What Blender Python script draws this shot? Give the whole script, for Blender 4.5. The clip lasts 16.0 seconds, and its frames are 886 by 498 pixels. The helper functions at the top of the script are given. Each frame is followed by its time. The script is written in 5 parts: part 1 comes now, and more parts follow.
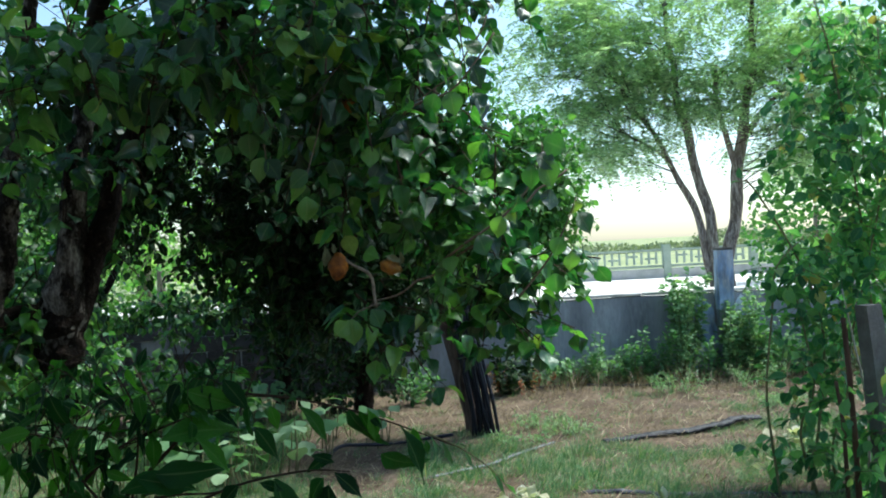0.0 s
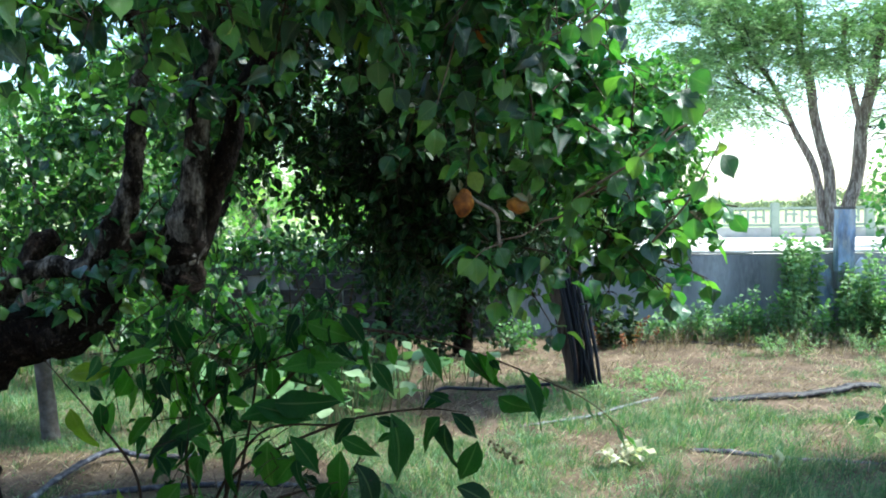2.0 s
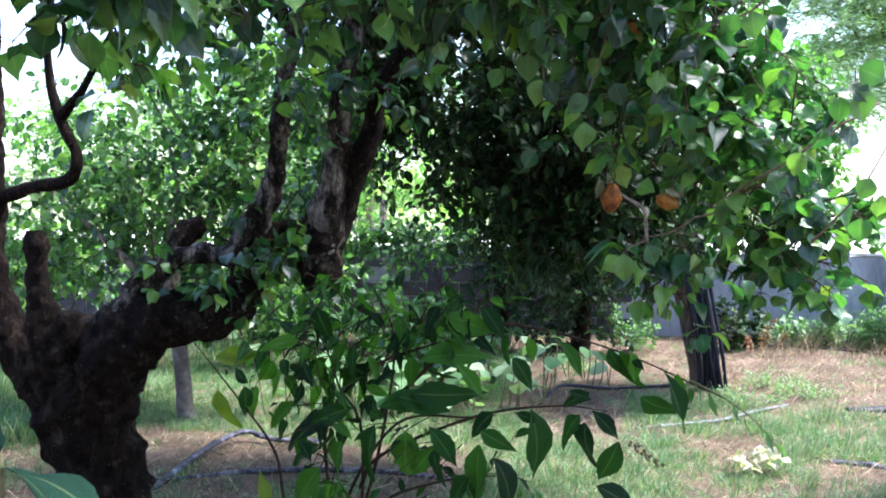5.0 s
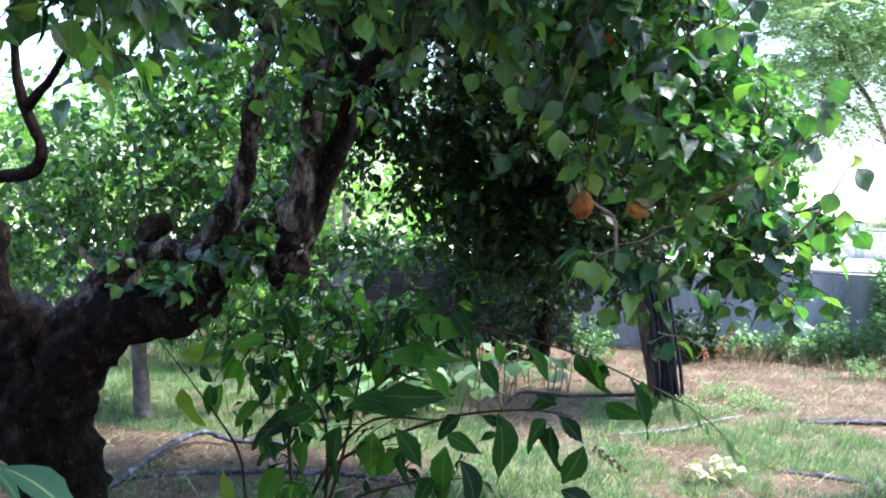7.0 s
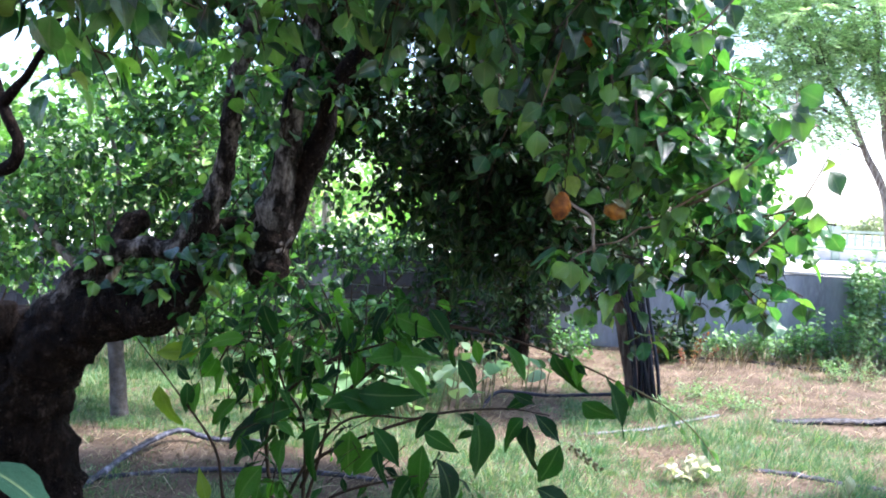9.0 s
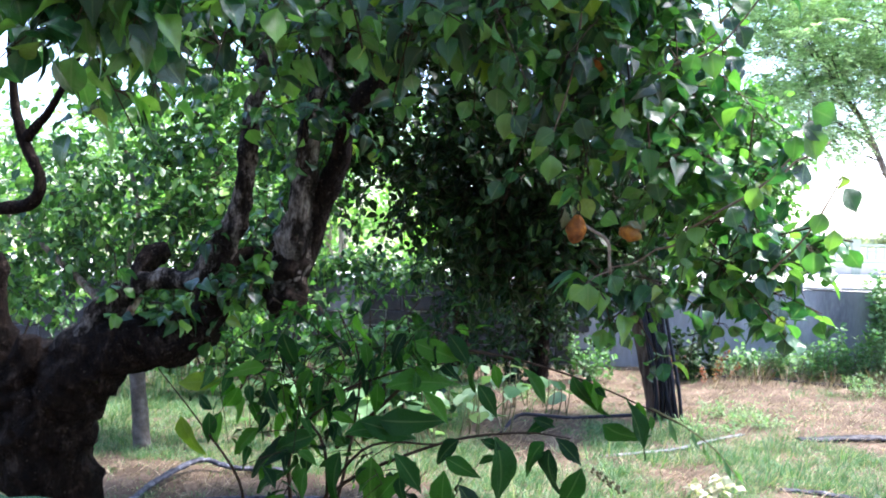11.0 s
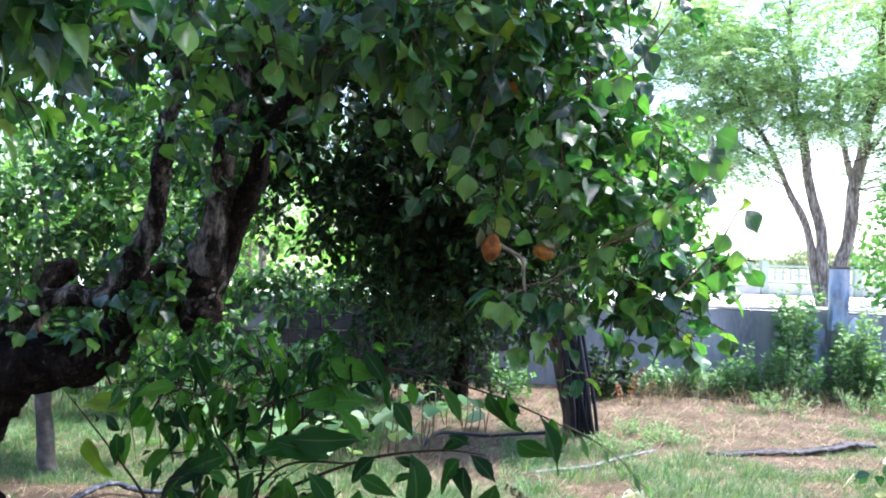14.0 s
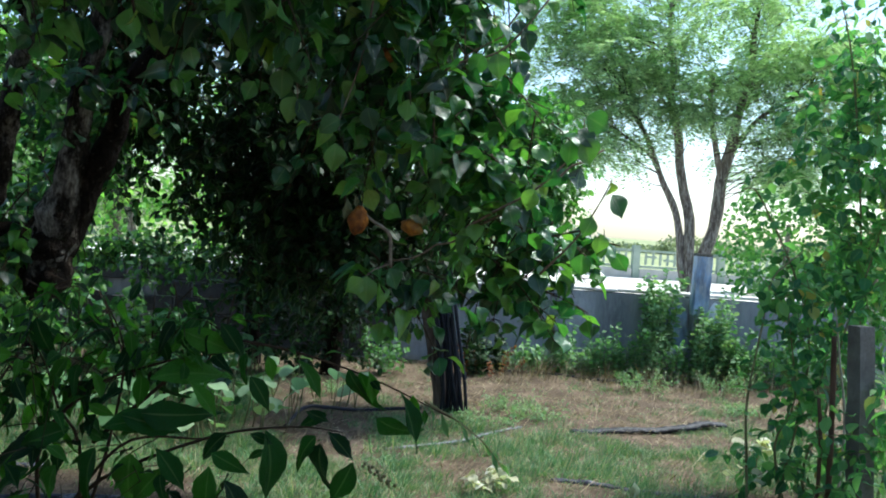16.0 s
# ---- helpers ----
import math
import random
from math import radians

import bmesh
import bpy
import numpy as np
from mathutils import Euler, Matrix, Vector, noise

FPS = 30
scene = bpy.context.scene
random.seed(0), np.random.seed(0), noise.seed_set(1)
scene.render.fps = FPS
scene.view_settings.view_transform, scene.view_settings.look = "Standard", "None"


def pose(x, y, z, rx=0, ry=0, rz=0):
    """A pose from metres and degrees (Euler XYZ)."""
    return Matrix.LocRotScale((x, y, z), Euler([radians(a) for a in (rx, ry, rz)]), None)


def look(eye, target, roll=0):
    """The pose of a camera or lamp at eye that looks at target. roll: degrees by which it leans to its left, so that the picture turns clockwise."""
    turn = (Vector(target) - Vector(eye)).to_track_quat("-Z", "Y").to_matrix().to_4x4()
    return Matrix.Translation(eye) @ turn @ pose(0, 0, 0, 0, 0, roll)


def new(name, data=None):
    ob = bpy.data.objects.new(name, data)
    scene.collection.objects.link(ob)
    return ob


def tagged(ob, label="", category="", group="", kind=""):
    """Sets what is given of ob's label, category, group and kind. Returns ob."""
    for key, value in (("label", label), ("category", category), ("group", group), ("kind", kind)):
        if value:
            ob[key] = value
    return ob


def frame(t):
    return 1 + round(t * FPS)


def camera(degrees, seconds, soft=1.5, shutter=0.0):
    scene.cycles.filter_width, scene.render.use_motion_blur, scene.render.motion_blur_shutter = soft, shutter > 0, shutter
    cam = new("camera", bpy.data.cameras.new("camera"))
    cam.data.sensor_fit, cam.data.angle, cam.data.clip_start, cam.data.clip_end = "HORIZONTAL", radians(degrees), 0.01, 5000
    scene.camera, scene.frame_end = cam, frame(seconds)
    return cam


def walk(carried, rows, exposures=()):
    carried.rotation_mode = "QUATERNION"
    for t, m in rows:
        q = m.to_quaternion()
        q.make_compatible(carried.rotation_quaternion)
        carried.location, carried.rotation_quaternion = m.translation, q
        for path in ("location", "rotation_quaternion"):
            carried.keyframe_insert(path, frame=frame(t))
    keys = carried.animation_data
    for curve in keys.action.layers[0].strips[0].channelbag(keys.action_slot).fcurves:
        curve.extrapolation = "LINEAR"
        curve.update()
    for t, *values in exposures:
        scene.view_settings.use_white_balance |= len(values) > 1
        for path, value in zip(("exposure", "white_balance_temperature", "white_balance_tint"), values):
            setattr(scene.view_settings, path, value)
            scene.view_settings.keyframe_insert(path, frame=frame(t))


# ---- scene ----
cam = camera(54.0, 16.0, soft=1.9)
# seconds, eye x y z, yaw, pitch, roll
ROWS = [
    (0.0, 0.000, 0.000, 1.600, -0.00, 0.00, 3.00),
    (0.5, 0.005, 0.027, 1.587, 1.64, -1.15, 4.17),
    (1.0, -0.019, 0.045, 1.575, 2.74, -1.27, 3.32),
    (1.5, -0.082, 0.080, 1.574, 4.56, -2.21, 1.07),
    (2.0, -0.119, 0.097, 1.566, 6.19, -3.15, 0.77),
    (2.5, -0.164, 0.102, 1.566, 9.31, -3.84, 0.59),
    (3.0, -0.182, 0.113, 1.570, 11.51, -3.72, 0.26),
    (3.5, -0.196, 0.141, 1.567, 14.27, -4.17, 0.94),
    (6.0, -0.285, 0.070, 1.561, 11.62, -2.90, -1.69),
    (6.5, -0.299, 0.074, 1.553, 10.88, -2.79, -2.21),
    (7.0, -0.287, 0.073, 1.550, 10.65, -3.00, -1.91),
    (7.5, -0.267, 0.069, 1.552, 9.90, -2.76, -1.75),
    (8.0, -0.257, 0.056, 1.558, 9.35, -2.47, -1.96),
    (8.5, -0.279, 0.061, 1.551, 9.23, -3.01, -2.54),
    (11.0, -0.275, 0.040, 1.562, 10.44, -1.52, -1.02),
    (11.5, -0.264, 0.035, 1.582, 9.55, -0.24, -0.39),
    (12.0, -0.267, 0.047, 1.573, 9.23, -0.27, -0.62),
    (12.5, -0.259, 0.048, 1.571, 8.65, -0.38, -1.08),
    (13.0, -0.253, 0.031, 1.577, 7.96, 0.35, -0.16),
    (13.5, -0.246, 0.019, 1.569, 6.43, 0.10, -0.31),
    (14.0, -0.250, 0.033, 1.558, 5.39, -0.16, -1.46),
    (14.5, -0.228, 0.033, 1.569, 3.61, -0.62, -2.34),
    (15.0, -0.209, 0.104, 1.552, 0.84, -1.35, -3.94),
    (15.5, -0.192, 0.114, 1.550, -2.21, -1.47, -4.89),
    (16.0, -0.195, 0.110, 1.560, -2.23, -1.52, -4.02),
]
walk(cam, [(t, pose(x, y, z, 90 + pitch, roll, yaw)) for t, x, y, z, yaw, pitch, roll in ROWS],
     [(t, e, 5950, k) for t, e, k in ((0.0, 0.95, 2), (1.0, 1.21, -5), (1.5, 1.45, -6), (2.0, 1.74, 3), (3.0, 2.2, 20), (3.5, 2.25, 22), (8.0, 2.3, 23), (11.0, 2.4, 23), (13.5, 2.35, 23), (14.5, 1.9, 20), (15.2, 1.4, 15), (16.0, 1.03, 4))])

# ---- world, sun, exposure ----
SUN_ELEV, SUN_AZ = 55.0, 64.0            # degrees; azimuth clockwise from +y
world = bpy.data.worlds.new("sky")
scene.world = world
world.use_nodes = True
wn = world.node_tree
wn.nodes.clear()
sky = wn.nodes.new("ShaderNodeTexSky")
sky.sky_type, sky.sun_disc = "NISHITA", False
sky.sun_elevation, sky.sun_rotation = radians(SUN_ELEV), radians(SUN_AZ)
sky.air_density, sky.dust_density, sky.ozone_density = 1.0, 1.2, 1.0
bg = wn.nodes.new("ShaderNodeBackground")
bg.inputs["Strength"].default_value = 0.145
wo = wn.nodes.new("ShaderNodeOutputWorld")
wn.links.new(sky.outputs[0], bg.inputs["Color"])
wn.links.new(bg.outputs[0], wo.inputs["Surface"])

sun_data = bpy.data.lights.new("sun", "SUN")
sun_data.energy, sun_data.angle, sun_data.color = 4.1, radians(12), (1.0, 0.96, 0.88)
sun = new("sun", sun_data)
ca = math.cos(radians(SUN_ELEV))
sun_from = Vector((math.sin(radians(SUN_AZ)) * ca, math.cos(radians(SUN_AZ)) * ca, math.sin(radians(SUN_ELEV))))
sun.matrix_basis = look(sun_from * 50, (0, 0, 0))

# ---- materials ----


def nodes_of(name):
    m = bpy.data.materials.new(name)
    m.use_nodes = True
    t = m.node_tree
    t.nodes.clear()
    out = t.nodes.new("ShaderNodeOutputMaterial")
    return m, t, out


def ramp(t, fac, stops):
    r = t.nodes.new("ShaderNodeValToRGB")
    r.color_ramp.elements[0].position, r.color_ramp.elements[0].color = stops[0][0], (*stops[0][1], 1)
    r.color_ramp.elements[1].position, r.color_ramp.elements[1].color = stops[-1][0], (*stops[-1][1], 1)
    for p, c in stops[1:-1]:
        r.color_ramp.elements.new(p).color = (*c, 1)
    t.links.new(fac, r.inputs[0])
    return r.outputs[0]


def noise_tex(t, scale, detail=6.0, rough=0.6, stretch=None):
    co = t.nodes.new("ShaderNodeTexCoord").outputs["Object"]
    if stretch:
        mp = t.nodes.new("ShaderNodeMapping")
        mp.inputs["Scale"].default_value = stretch
        t.links.new(co, mp.inputs[0])
        co = mp.outputs[0]
    n = t.nodes.new("ShaderNodeTexNoise")
    n.inputs["Scale"].default_value, n.inputs["Detail"].default_value, n.inputs["Roughness"].default_value = scale, detail, rough
    t.links.new(co, n.inputs["Vector"])
    return n.outputs[0]


def blend(t, fac, a, b, kind="MIX"):
    m = t.nodes.new("ShaderNodeMix")
    m.data_type, m.blend_type = "RGBA", kind
    for sock, v in ((m.inputs[0], fac), (m.inputs[6], a), (m.inputs[7], b)):
        if isinstance(v, (int, float)):
            sock.default_value = v
        elif isinstance(v, tuple):
            sock.default_value = (*v, 1)
        else:
            t.links.new(v, sock)
    return m.outputs[2]


def surface(name, stops, scale, rough=0.85, bump=0.3, fine=None, fine_scale=60.0, stretch=None, spec=0.3):
    """Two scales of noise over a colour ramp, with bump."""
    m, t, out = nodes_of(name)
    col = ramp(t, noise_tex(t, scale, stretch=stretch), stops)
    f = noise_tex(t, fine_scale, 4.0, 0.7, stretch)
    if fine:
        col = blend(t, ramp(t, f, [(0.45, (0, 0, 0)), (0.7, (1, 1, 1))]), col, fine)
    p = t.nodes.new("ShaderNodeBsdfPrincipled")
    p.inputs["Roughness"].default_value = rough
    p.inputs["Specular IOR Level"].default_value = spec
    t.links.new(col, p.inputs["Base Color"])
    b = t.nodes.new("ShaderNodeBump")
    b.inputs["Strength"].default_value, b.inputs["Distance"].default_value = bump, 0.02
    t.links.new(f, b.inputs["Height"])
    t.links.new(b.outputs[0], p.inputs["Normal"])
    t.links.new(p.outputs[0], out.inputs[0])
    return m


def foliage(name, stops, rough=0.4, through_light=0.32, spec=0.42, vein=0.25):
    """Leaf skin: a colour for each leaf, mottled, glossy above, light shining through."""
    m, t, out = nodes_of(name)
    geo = t.nodes.new("ShaderNodeNewGeometry").outputs["Random Per Island"]
    obj = t.nodes.new("ShaderNodeObjectInfo").outputs["Random"]
    add = t.nodes.new("ShaderNodeMath")
    add.operation = "ADD"
    fr = t.nodes.new("ShaderNodeMath")
    fr.operation = "FRACT"
    t.links.new(geo, add.inputs[0])
    t.links.new(obj, add.inputs[1])
    t.links.new(add.outputs[0], fr.inputs[0])
    col = ramp(t, fr.outputs[0], stops)
    n = noise_tex(t, 45.0, 3.0)
    col = blend(t, vein, col, ramp(t, n, [(0.35, (0.35, 0.4, 0.3)), (0.65, (1.0, 1.0, 1.0))]), "MULTIPLY")
    if vein:  # paler midrib
        at = t.nodes.new("ShaderNodeAttribute")
        at.attribute_name = "rib"
        col = blend(t, ramp(t, at.outputs["Fac"], [(0.8, (0, 0, 0)), (1.0, (0.55, 0.55, 0.55))]), col, blend(t, 0.35, col, (0.3, 0.4, 0.18)))
    p = t.nodes.new("ShaderNodeBsdfPrincipled")
    p.inputs["Roughness"].default_value, p.inputs["Specular IOR Level"].default_value = rough, spec
    t.links.new(col, p.inputs["Base Color"])
    if vein:
        b = t.nodes.new("ShaderNodeBump")
        b.inputs["Strength"].default_value, b.inputs["Distance"].default_value = 0.6, 0.006
        t.links.new(noise_tex(t, 75.0, 3.0, 0.6), b.inputs["Height"])
        t.links.new(b.outputs[0], p.inputs["Normal"])
    tr = t.nodes.new("ShaderNodeBsdfTranslucent")
    t.links.new(blend(t, 1.0, col, (1.4, 1.65, 0.8), "MULTIPLY"), tr.inputs["Color"])
    mx = t.nodes.new("ShaderNodeMixShader")
    mx.inputs[0].default_value = through_light
    t.links.new(p.outputs[0], mx.inputs[1])
    t.links.new(tr.outputs[0], mx.inputs[2])
    t.links.new(mx.outputs[0], out.inputs[0])
    return m


M_PEAR = foliage("pear_leaf_skin", [(0.0, (0.009, 0.042, 0.02)), (0.3, (0.017, 0.08, 0.028)), (0.55, (0.033, 0.13, 0.031)), (0.78, (0.07, 0.215, 0.04)), (0.96, (0.13, 0.3, 0.045)), (1.0, (0.22, 0.32, 0.06))], rough=0.32, through_light=0.37, spec=0.72, vein=0.35)
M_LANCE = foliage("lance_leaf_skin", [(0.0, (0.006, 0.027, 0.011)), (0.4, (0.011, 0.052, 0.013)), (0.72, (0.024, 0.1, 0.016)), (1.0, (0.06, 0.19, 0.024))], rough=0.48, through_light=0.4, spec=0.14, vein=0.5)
# lit copy of the lance leaf: light from behind is put into its green
M_LANCE_LIT = foliage("backlit_lance_leaf_skin", [(0.0, (0.03, 0.13, 0.012)), (1.0, (0.08, 0.24, 0.025))], rough=0.45, through_light=0.55, spec=0.2, vein=0.4)
M_LEFT = foliage("plum_leaf_skin", [(0.0, (0.014, 0.05, 0.022)), (0.35, (0.04, 0.12, 0.038)), (0.7, (0.09, 0.23, 0.058)), (1.0, (0.23, 0.4, 0.11))], rough=0.3, through_light=0.42, spec=0.5, vein=0.3)
M_YELLOW = foliage("yellowing_leaf_skin", [(0.0, (0.13, 0.24, 0.025)), (1.0, (0.24, 0.33, 0.04))], rough=0.5, through_light=0.45, spec=0.2, vein=0.6)
M_DRYLEAF = foliage("dried_leaf_skin", [(0.0, (0.12, 0.13, 0.07)), (1.0, (0.24, 0.245, 0.16))], rough=0.8, through_light=0.25, spec=0.1, vein=0.5)
# very dark green: the shade on the near sapling is put into its colour
M_SAPLING = foliage("shade_dark_sapling_skin", [(0.0, (0.006, 0.03, 0.02)), (1.0, (0.012, 0.045, 0.027))], rough=0.6, through_light=0.12, spec=0.08, vein=0.4)
M_YOUNG = foliage("young_pear_leaf_skin", [(0.0, (0.045, 0.14, 0.03)), (0.6, (0.085, 0.22, 0.04)), (1.0, (0.15, 0.3, 0.06))], rough=0.3, through_light=0.32, spec=0.75, vein=0.3)
M_MID = foliage("mulberry_leaf_skin", [(0.0, (0.035, 0.12, 0.032)), (0.5, (0.075, 0.21, 0.05)), (1.0, (0.17, 0.35, 0.085))], rough=0.45, through_light=0.36)
# brighter than the mulberry greens: sunshine beyond the wall is put into the colour
M_SUNHEDGE = foliage("sun_bright_hedge_skin", [(0.0, (0.09, 0.24, 0.05)), (0.5, (0.18, 0.38, 0.08)), (1.0, (0.34, 0.52, 0.15))], rough=0.5, through_light=0.45)
# near-black green: the shade under the trees is put into the leaf colour
M_DARK = foliage("shade_dark_leaf_skin", [(0.0, (0.006, 0.02, 0.008)), (0.6, (0.012, 0.04, 0.011)), (0.93, (0.024, 0.072, 0.017)), (1.0, (0.08, 0.16, 0.03))], rough=0.5, through_light=0.15, spec=0.2)
M_LOCUST = foliage("locust_leaflet_skin", [(0.0, (0.18, 0.28, 0.17)), (0.5, (0.36, 0.47, 0.31)), (1.0, (0.56, 0.64, 0.48))], rough=0.55, through_light=0.5, vein=0.1)
M_ROSE = foliage("rose_leaf_skin", [(0.0, (0.025, 0.1, 0.05)), (0.3, (0.06, 0.19, 0.075)), (0.65, (0.12, 0.3, 0.1)), (0.95, (0.25, 0.46, 0.17)), (1.0, (0.42, 0.3, 0.1))], rough=0.4, through_light=0.45)
M_WEED = foliage("weed_leaf_skin", [(0.0, (0.11, 0.22, 0.11)), (0.6, (0.2, 0.36, 0.17)), (1.0, (0.36, 0.48, 0.26))], rough=0.6, through_light=0.35)
M_NETTLE = foliage("wall_weed_skin", [(0.0, (0.055, 0.15, 0.06)), (0.6, (0.11, 0.25, 0.095)), (1.0, (0.21, 0.37, 0.15))], rough=0.6, through_light=0.35)
M_SQUASH = foliage("squash_leaf_skin", [(0.0, (0.1, 0.21, 0.09)), (0.6, (0.19, 0.33, 0.16)), (1.0, (0.3, 0.42, 0.24))], rough=0.8, through_light=0.25, spec=0.12)
M_GRASS = foliage("grass_blade_skin", [(0.0, (0.045, 0.13, 0.055)), (0.55, (0.09, 0.2, 0.085)), (0.82, (0.18, 0.26, 0.12)), (1.0, (0.4, 0.38, 0.24))], rough=0.6, through_light=0.35, vein=0.0)
M_STRAW = foliage("dry_straw_skin", [(0.0, (0.045, 0.034, 0.021)), (0.45, (0.128, 0.098, 0.06)), (0.85, (0.275, 0.218, 0.14)), (1.0, (0.54, 0.46, 0.33))], rough=0.8, through_light=0.15, spec=0.2, vein=0.0)
M_REDLEAF = foliage("red_bract_skin", [(0.0, (0.16, 0.04, 0.025)), (0.5, (0.26, 0.08, 0.04)), (1.0, (0.2, 0.14, 0.06))], rough=0.7)
M_PETAL = foliage("cream_petal_skin", [(0.0, (0.72, 0.7, 0.62)), (0.7, (0.6, 0.57, 0.44)), (1.0, (0.42, 0.4, 0.2))], rough=0.75, through_light=0.3, vein=0.4)
# greyed pale greens: distance haze is painted into the leaf colour
M_FAR_HAZE = foliage("hazed_hedge_skin", [(0.0, (0.15, 0.18, 0.12)), (0.5, (0.2, 0.235, 0.15)), (1.0, (0.27, 0.3, 0.2))], rough=0.8, through_light=0.3, vein=0.0)

def bark(name, stops, speck, scale=11.0):
    """Cracked, flaking bark with pale lichen specks and deep relief."""
    m, t, out = nodes_of(name)
    big = noise_tex(t, scale, 8.0, 0.7, (1, 1, 0.55))
    crack = noise_tex(t, scale * 5, 5.0, 0.65, (1, 1, 0.35))
    spots = noise_tex(t, scale * 4.2, 3.0, 0.5)
    col = ramp(t, big, stops)
    col = blend(t, 0.8, col, ramp(t, crack, [(0.38, (0.12, 0.11, 0.1)), (0.6, (1, 1, 1))]), "MULTIPLY")
    col = blend(t, ramp(t, spots, [(0.64, (0, 0, 0)), (0.78, (1, 1, 1))]), col, speck)
    p = t.nodes.new("ShaderNodeBsdfPrincipled")
    p.inputs["Roughness"].default_value, p.inputs["Specular IOR Level"].default_value = 0.9, 0.12
    t.links.new(col, p.inputs["Base Color"])
    last = None
    for h, dist in ((big, 0.05), (crack, 0.025)):
        b = t.nodes.new("ShaderNodeBump")
        b.inputs["Strength"].default_value, b.inputs["Distance"].default_value = 1.0, dist
        t.links.new(h, b.inputs["Height"])
        if last:
            t.links.new(last, b.inputs["Normal"])
        last = b.outputs[0]
    t.links.new(last, p.inputs["Normal"])
    t.links.new(p.outputs[0], out.inputs[0])
    return m


M_BARK = bark("pear_bark", [(0.35, (0.005, 0.0035, 0.003)), (0.55, (0.022, 0.014, 0.0095)), (0.75, (0.15, 0.12, 0.095))], (0.15, 0.125, 0.095), 15.0)
M_LIMB = bark("pear_limb_bark", [(0.38, (0.01, 0.008, 0.006)), (0.48, (0.04, 0.032, 0.025)), (0.6, (0.34, 0.31, 0.27))], (0.24, 0.21, 0.175), 13.0)
M_BROWN = surface("brown_bark", [(0.3, (0.016, 0.01, 0.008)), (0.5, (0.05, 0.03, 0.023)), (0.72, (0.17, 0.12, 0.095))], 9.0, 0.92, 0.8, (0.14, 0.11, 0.09), 30.0, (1, 1, 0.2))
M_BARK2 = surface("grey_bark", [(0.3, (0.06, 0.045, 0.035)), (0.55, (0.15, 0.115, 0.09)), (0.75, (0.28, 0.23, 0.185))], 9.0, 0.92, 0.8, (0.45, 0.4, 0.34), 30.0, (1, 1, 0.2))
M_LIME = surface("limewashed_bark", [(0.3, (0.035, 0.03, 0.027)), (0.5, (0.08, 0.073, 0.068)), (0.7, (0.17, 0.162, 0.155))], 12.0, 0.92, 0.6, (0.1, 0.085, 0.07), 40.0)
M_TWIG = surface("twig_bark", [(0.3, (0.018, 0.013, 0.009)), (0.7, (0.06, 0.042, 0.026))], 40.0, 0.85, 0.3, spec=0.15)
M_GREYTWIG = surface("grey_twig", [(0.3, (0.09, 0.075, 0.055)), (0.7, (0.26, 0.225, 0.175))], 40.0, 0.85, 0.3)
M_DRYTWIG = surface("dry_twig", [(0.3, (0.08, 0.055, 0.038)), (0.7, (0.2, 0.155, 0.115))], 40.0, 0.85, 0.3)
M_CANE = surface("green_cane", [(0.3, (0.09, 0.11, 0.04)), (0.7, (0.2, 0.17, 0.09))], 25.0, 0.7, 0.3)
M_STRAWCANE = surface("bleached_cane", [(0.3, (0.3, 0.26, 0.2)), (0.7, (0.5, 0.46, 0.38))], 25.0, 0.8, 0.3)
M_WALL = surface("weathered_concrete", [(0.28, (0.1, 0.105, 0.12)), (0.5, (0.26, 0.27, 0.3)), (0.72, (0.44, 0.455, 0.49))], 2.6, 0.92, 0.35, (0.26, 0.265, 0.28), 30.0, (1, 1, 0.28))
# concrete darkened to carry the shade on the wall below the trees
M_BLOCK = surface("shade_darkened_block", [(0.3, (0.022, 0.022, 0.026)), (0.5, (0.05, 0.05, 0.056)), (0.7, (0.1, 0.1, 0.108))], 5.0, 0.95, 0.6, (0.07, 0.07, 0.07), 45.0)
M_COPING = surface("bleached_mortar", [(0.3, (0.5, 0.47, 0.42)), (0.7, (0.78, 0.75, 0.7))], 6.0, 0.9, 0.4)
M_BLUE = surface("blue_limewash", [(0.36, (0.16, 0.2, 0.28)), (0.48, (0.3, 0.4, 0.58)), (0.62, (0.6, 0.65, 0.72))], 7.0, 0.88, 0.5, (0.4, 0.41, 0.43), 22.0, (1, 1, 0.3))
M_POST = surface("grey_concrete", [(0.3, (0.08, 0.075, 0.068)), (0.7, (0.2, 0.19, 0.175))], 7.0, 0.92, 0.5, (0.13, 0.12, 0.105), 50.0)
M_WOOD = surface("weathered_stick", [(0.3, (0.05, 0.028, 0.018)), (0.7, (0.14, 0.08, 0.052))], 14.0, 0.85, 0.5, None, 60.0, (1, 1, 0.15))
M_GARDEN = surface("dry_garden_soil", [(0.3, (0.06, 0.042, 0.028)), (0.5, (0.125, 0.088, 0.058)), (0.7, (0.23, 0.168, 0.115))], 3.0, 0.95, 1.0, (0.08, 0.055, 0.036), 26.0)
M_ROAD = surface("pale_gravel_road", [(0.3, (0.55, 0.52, 0.47)), (0.7, (0.74, 0.71, 0.66))], 1.2, 0.95, 0.3, (0.6, 0.58, 0.54), 18.0)
M_FIELD = surface("dry_meadow", [(0.3, (0.16, 0.21, 0.09)), (0.5, (0.24, 0.28, 0.125)), (0.7, (0.34, 0.34, 0.18))], 0.25, 0.95, 0.3, (0.28, 0.3, 0.16), 6.0)
M_FENCE = surface("painted_precast", [(0.3, (0.27, 0.33, 0.27)), (0.7, (0.38, 0.44, 0.37))], 3.0, 0.85, 0.2)
M_PLINTH = surface("plinth_concrete", [(0.3, (0.38, 0.37, 0.35)), (0.7, (0.56, 0.55, 0.52))], 3.0, 0.9, 0.3)
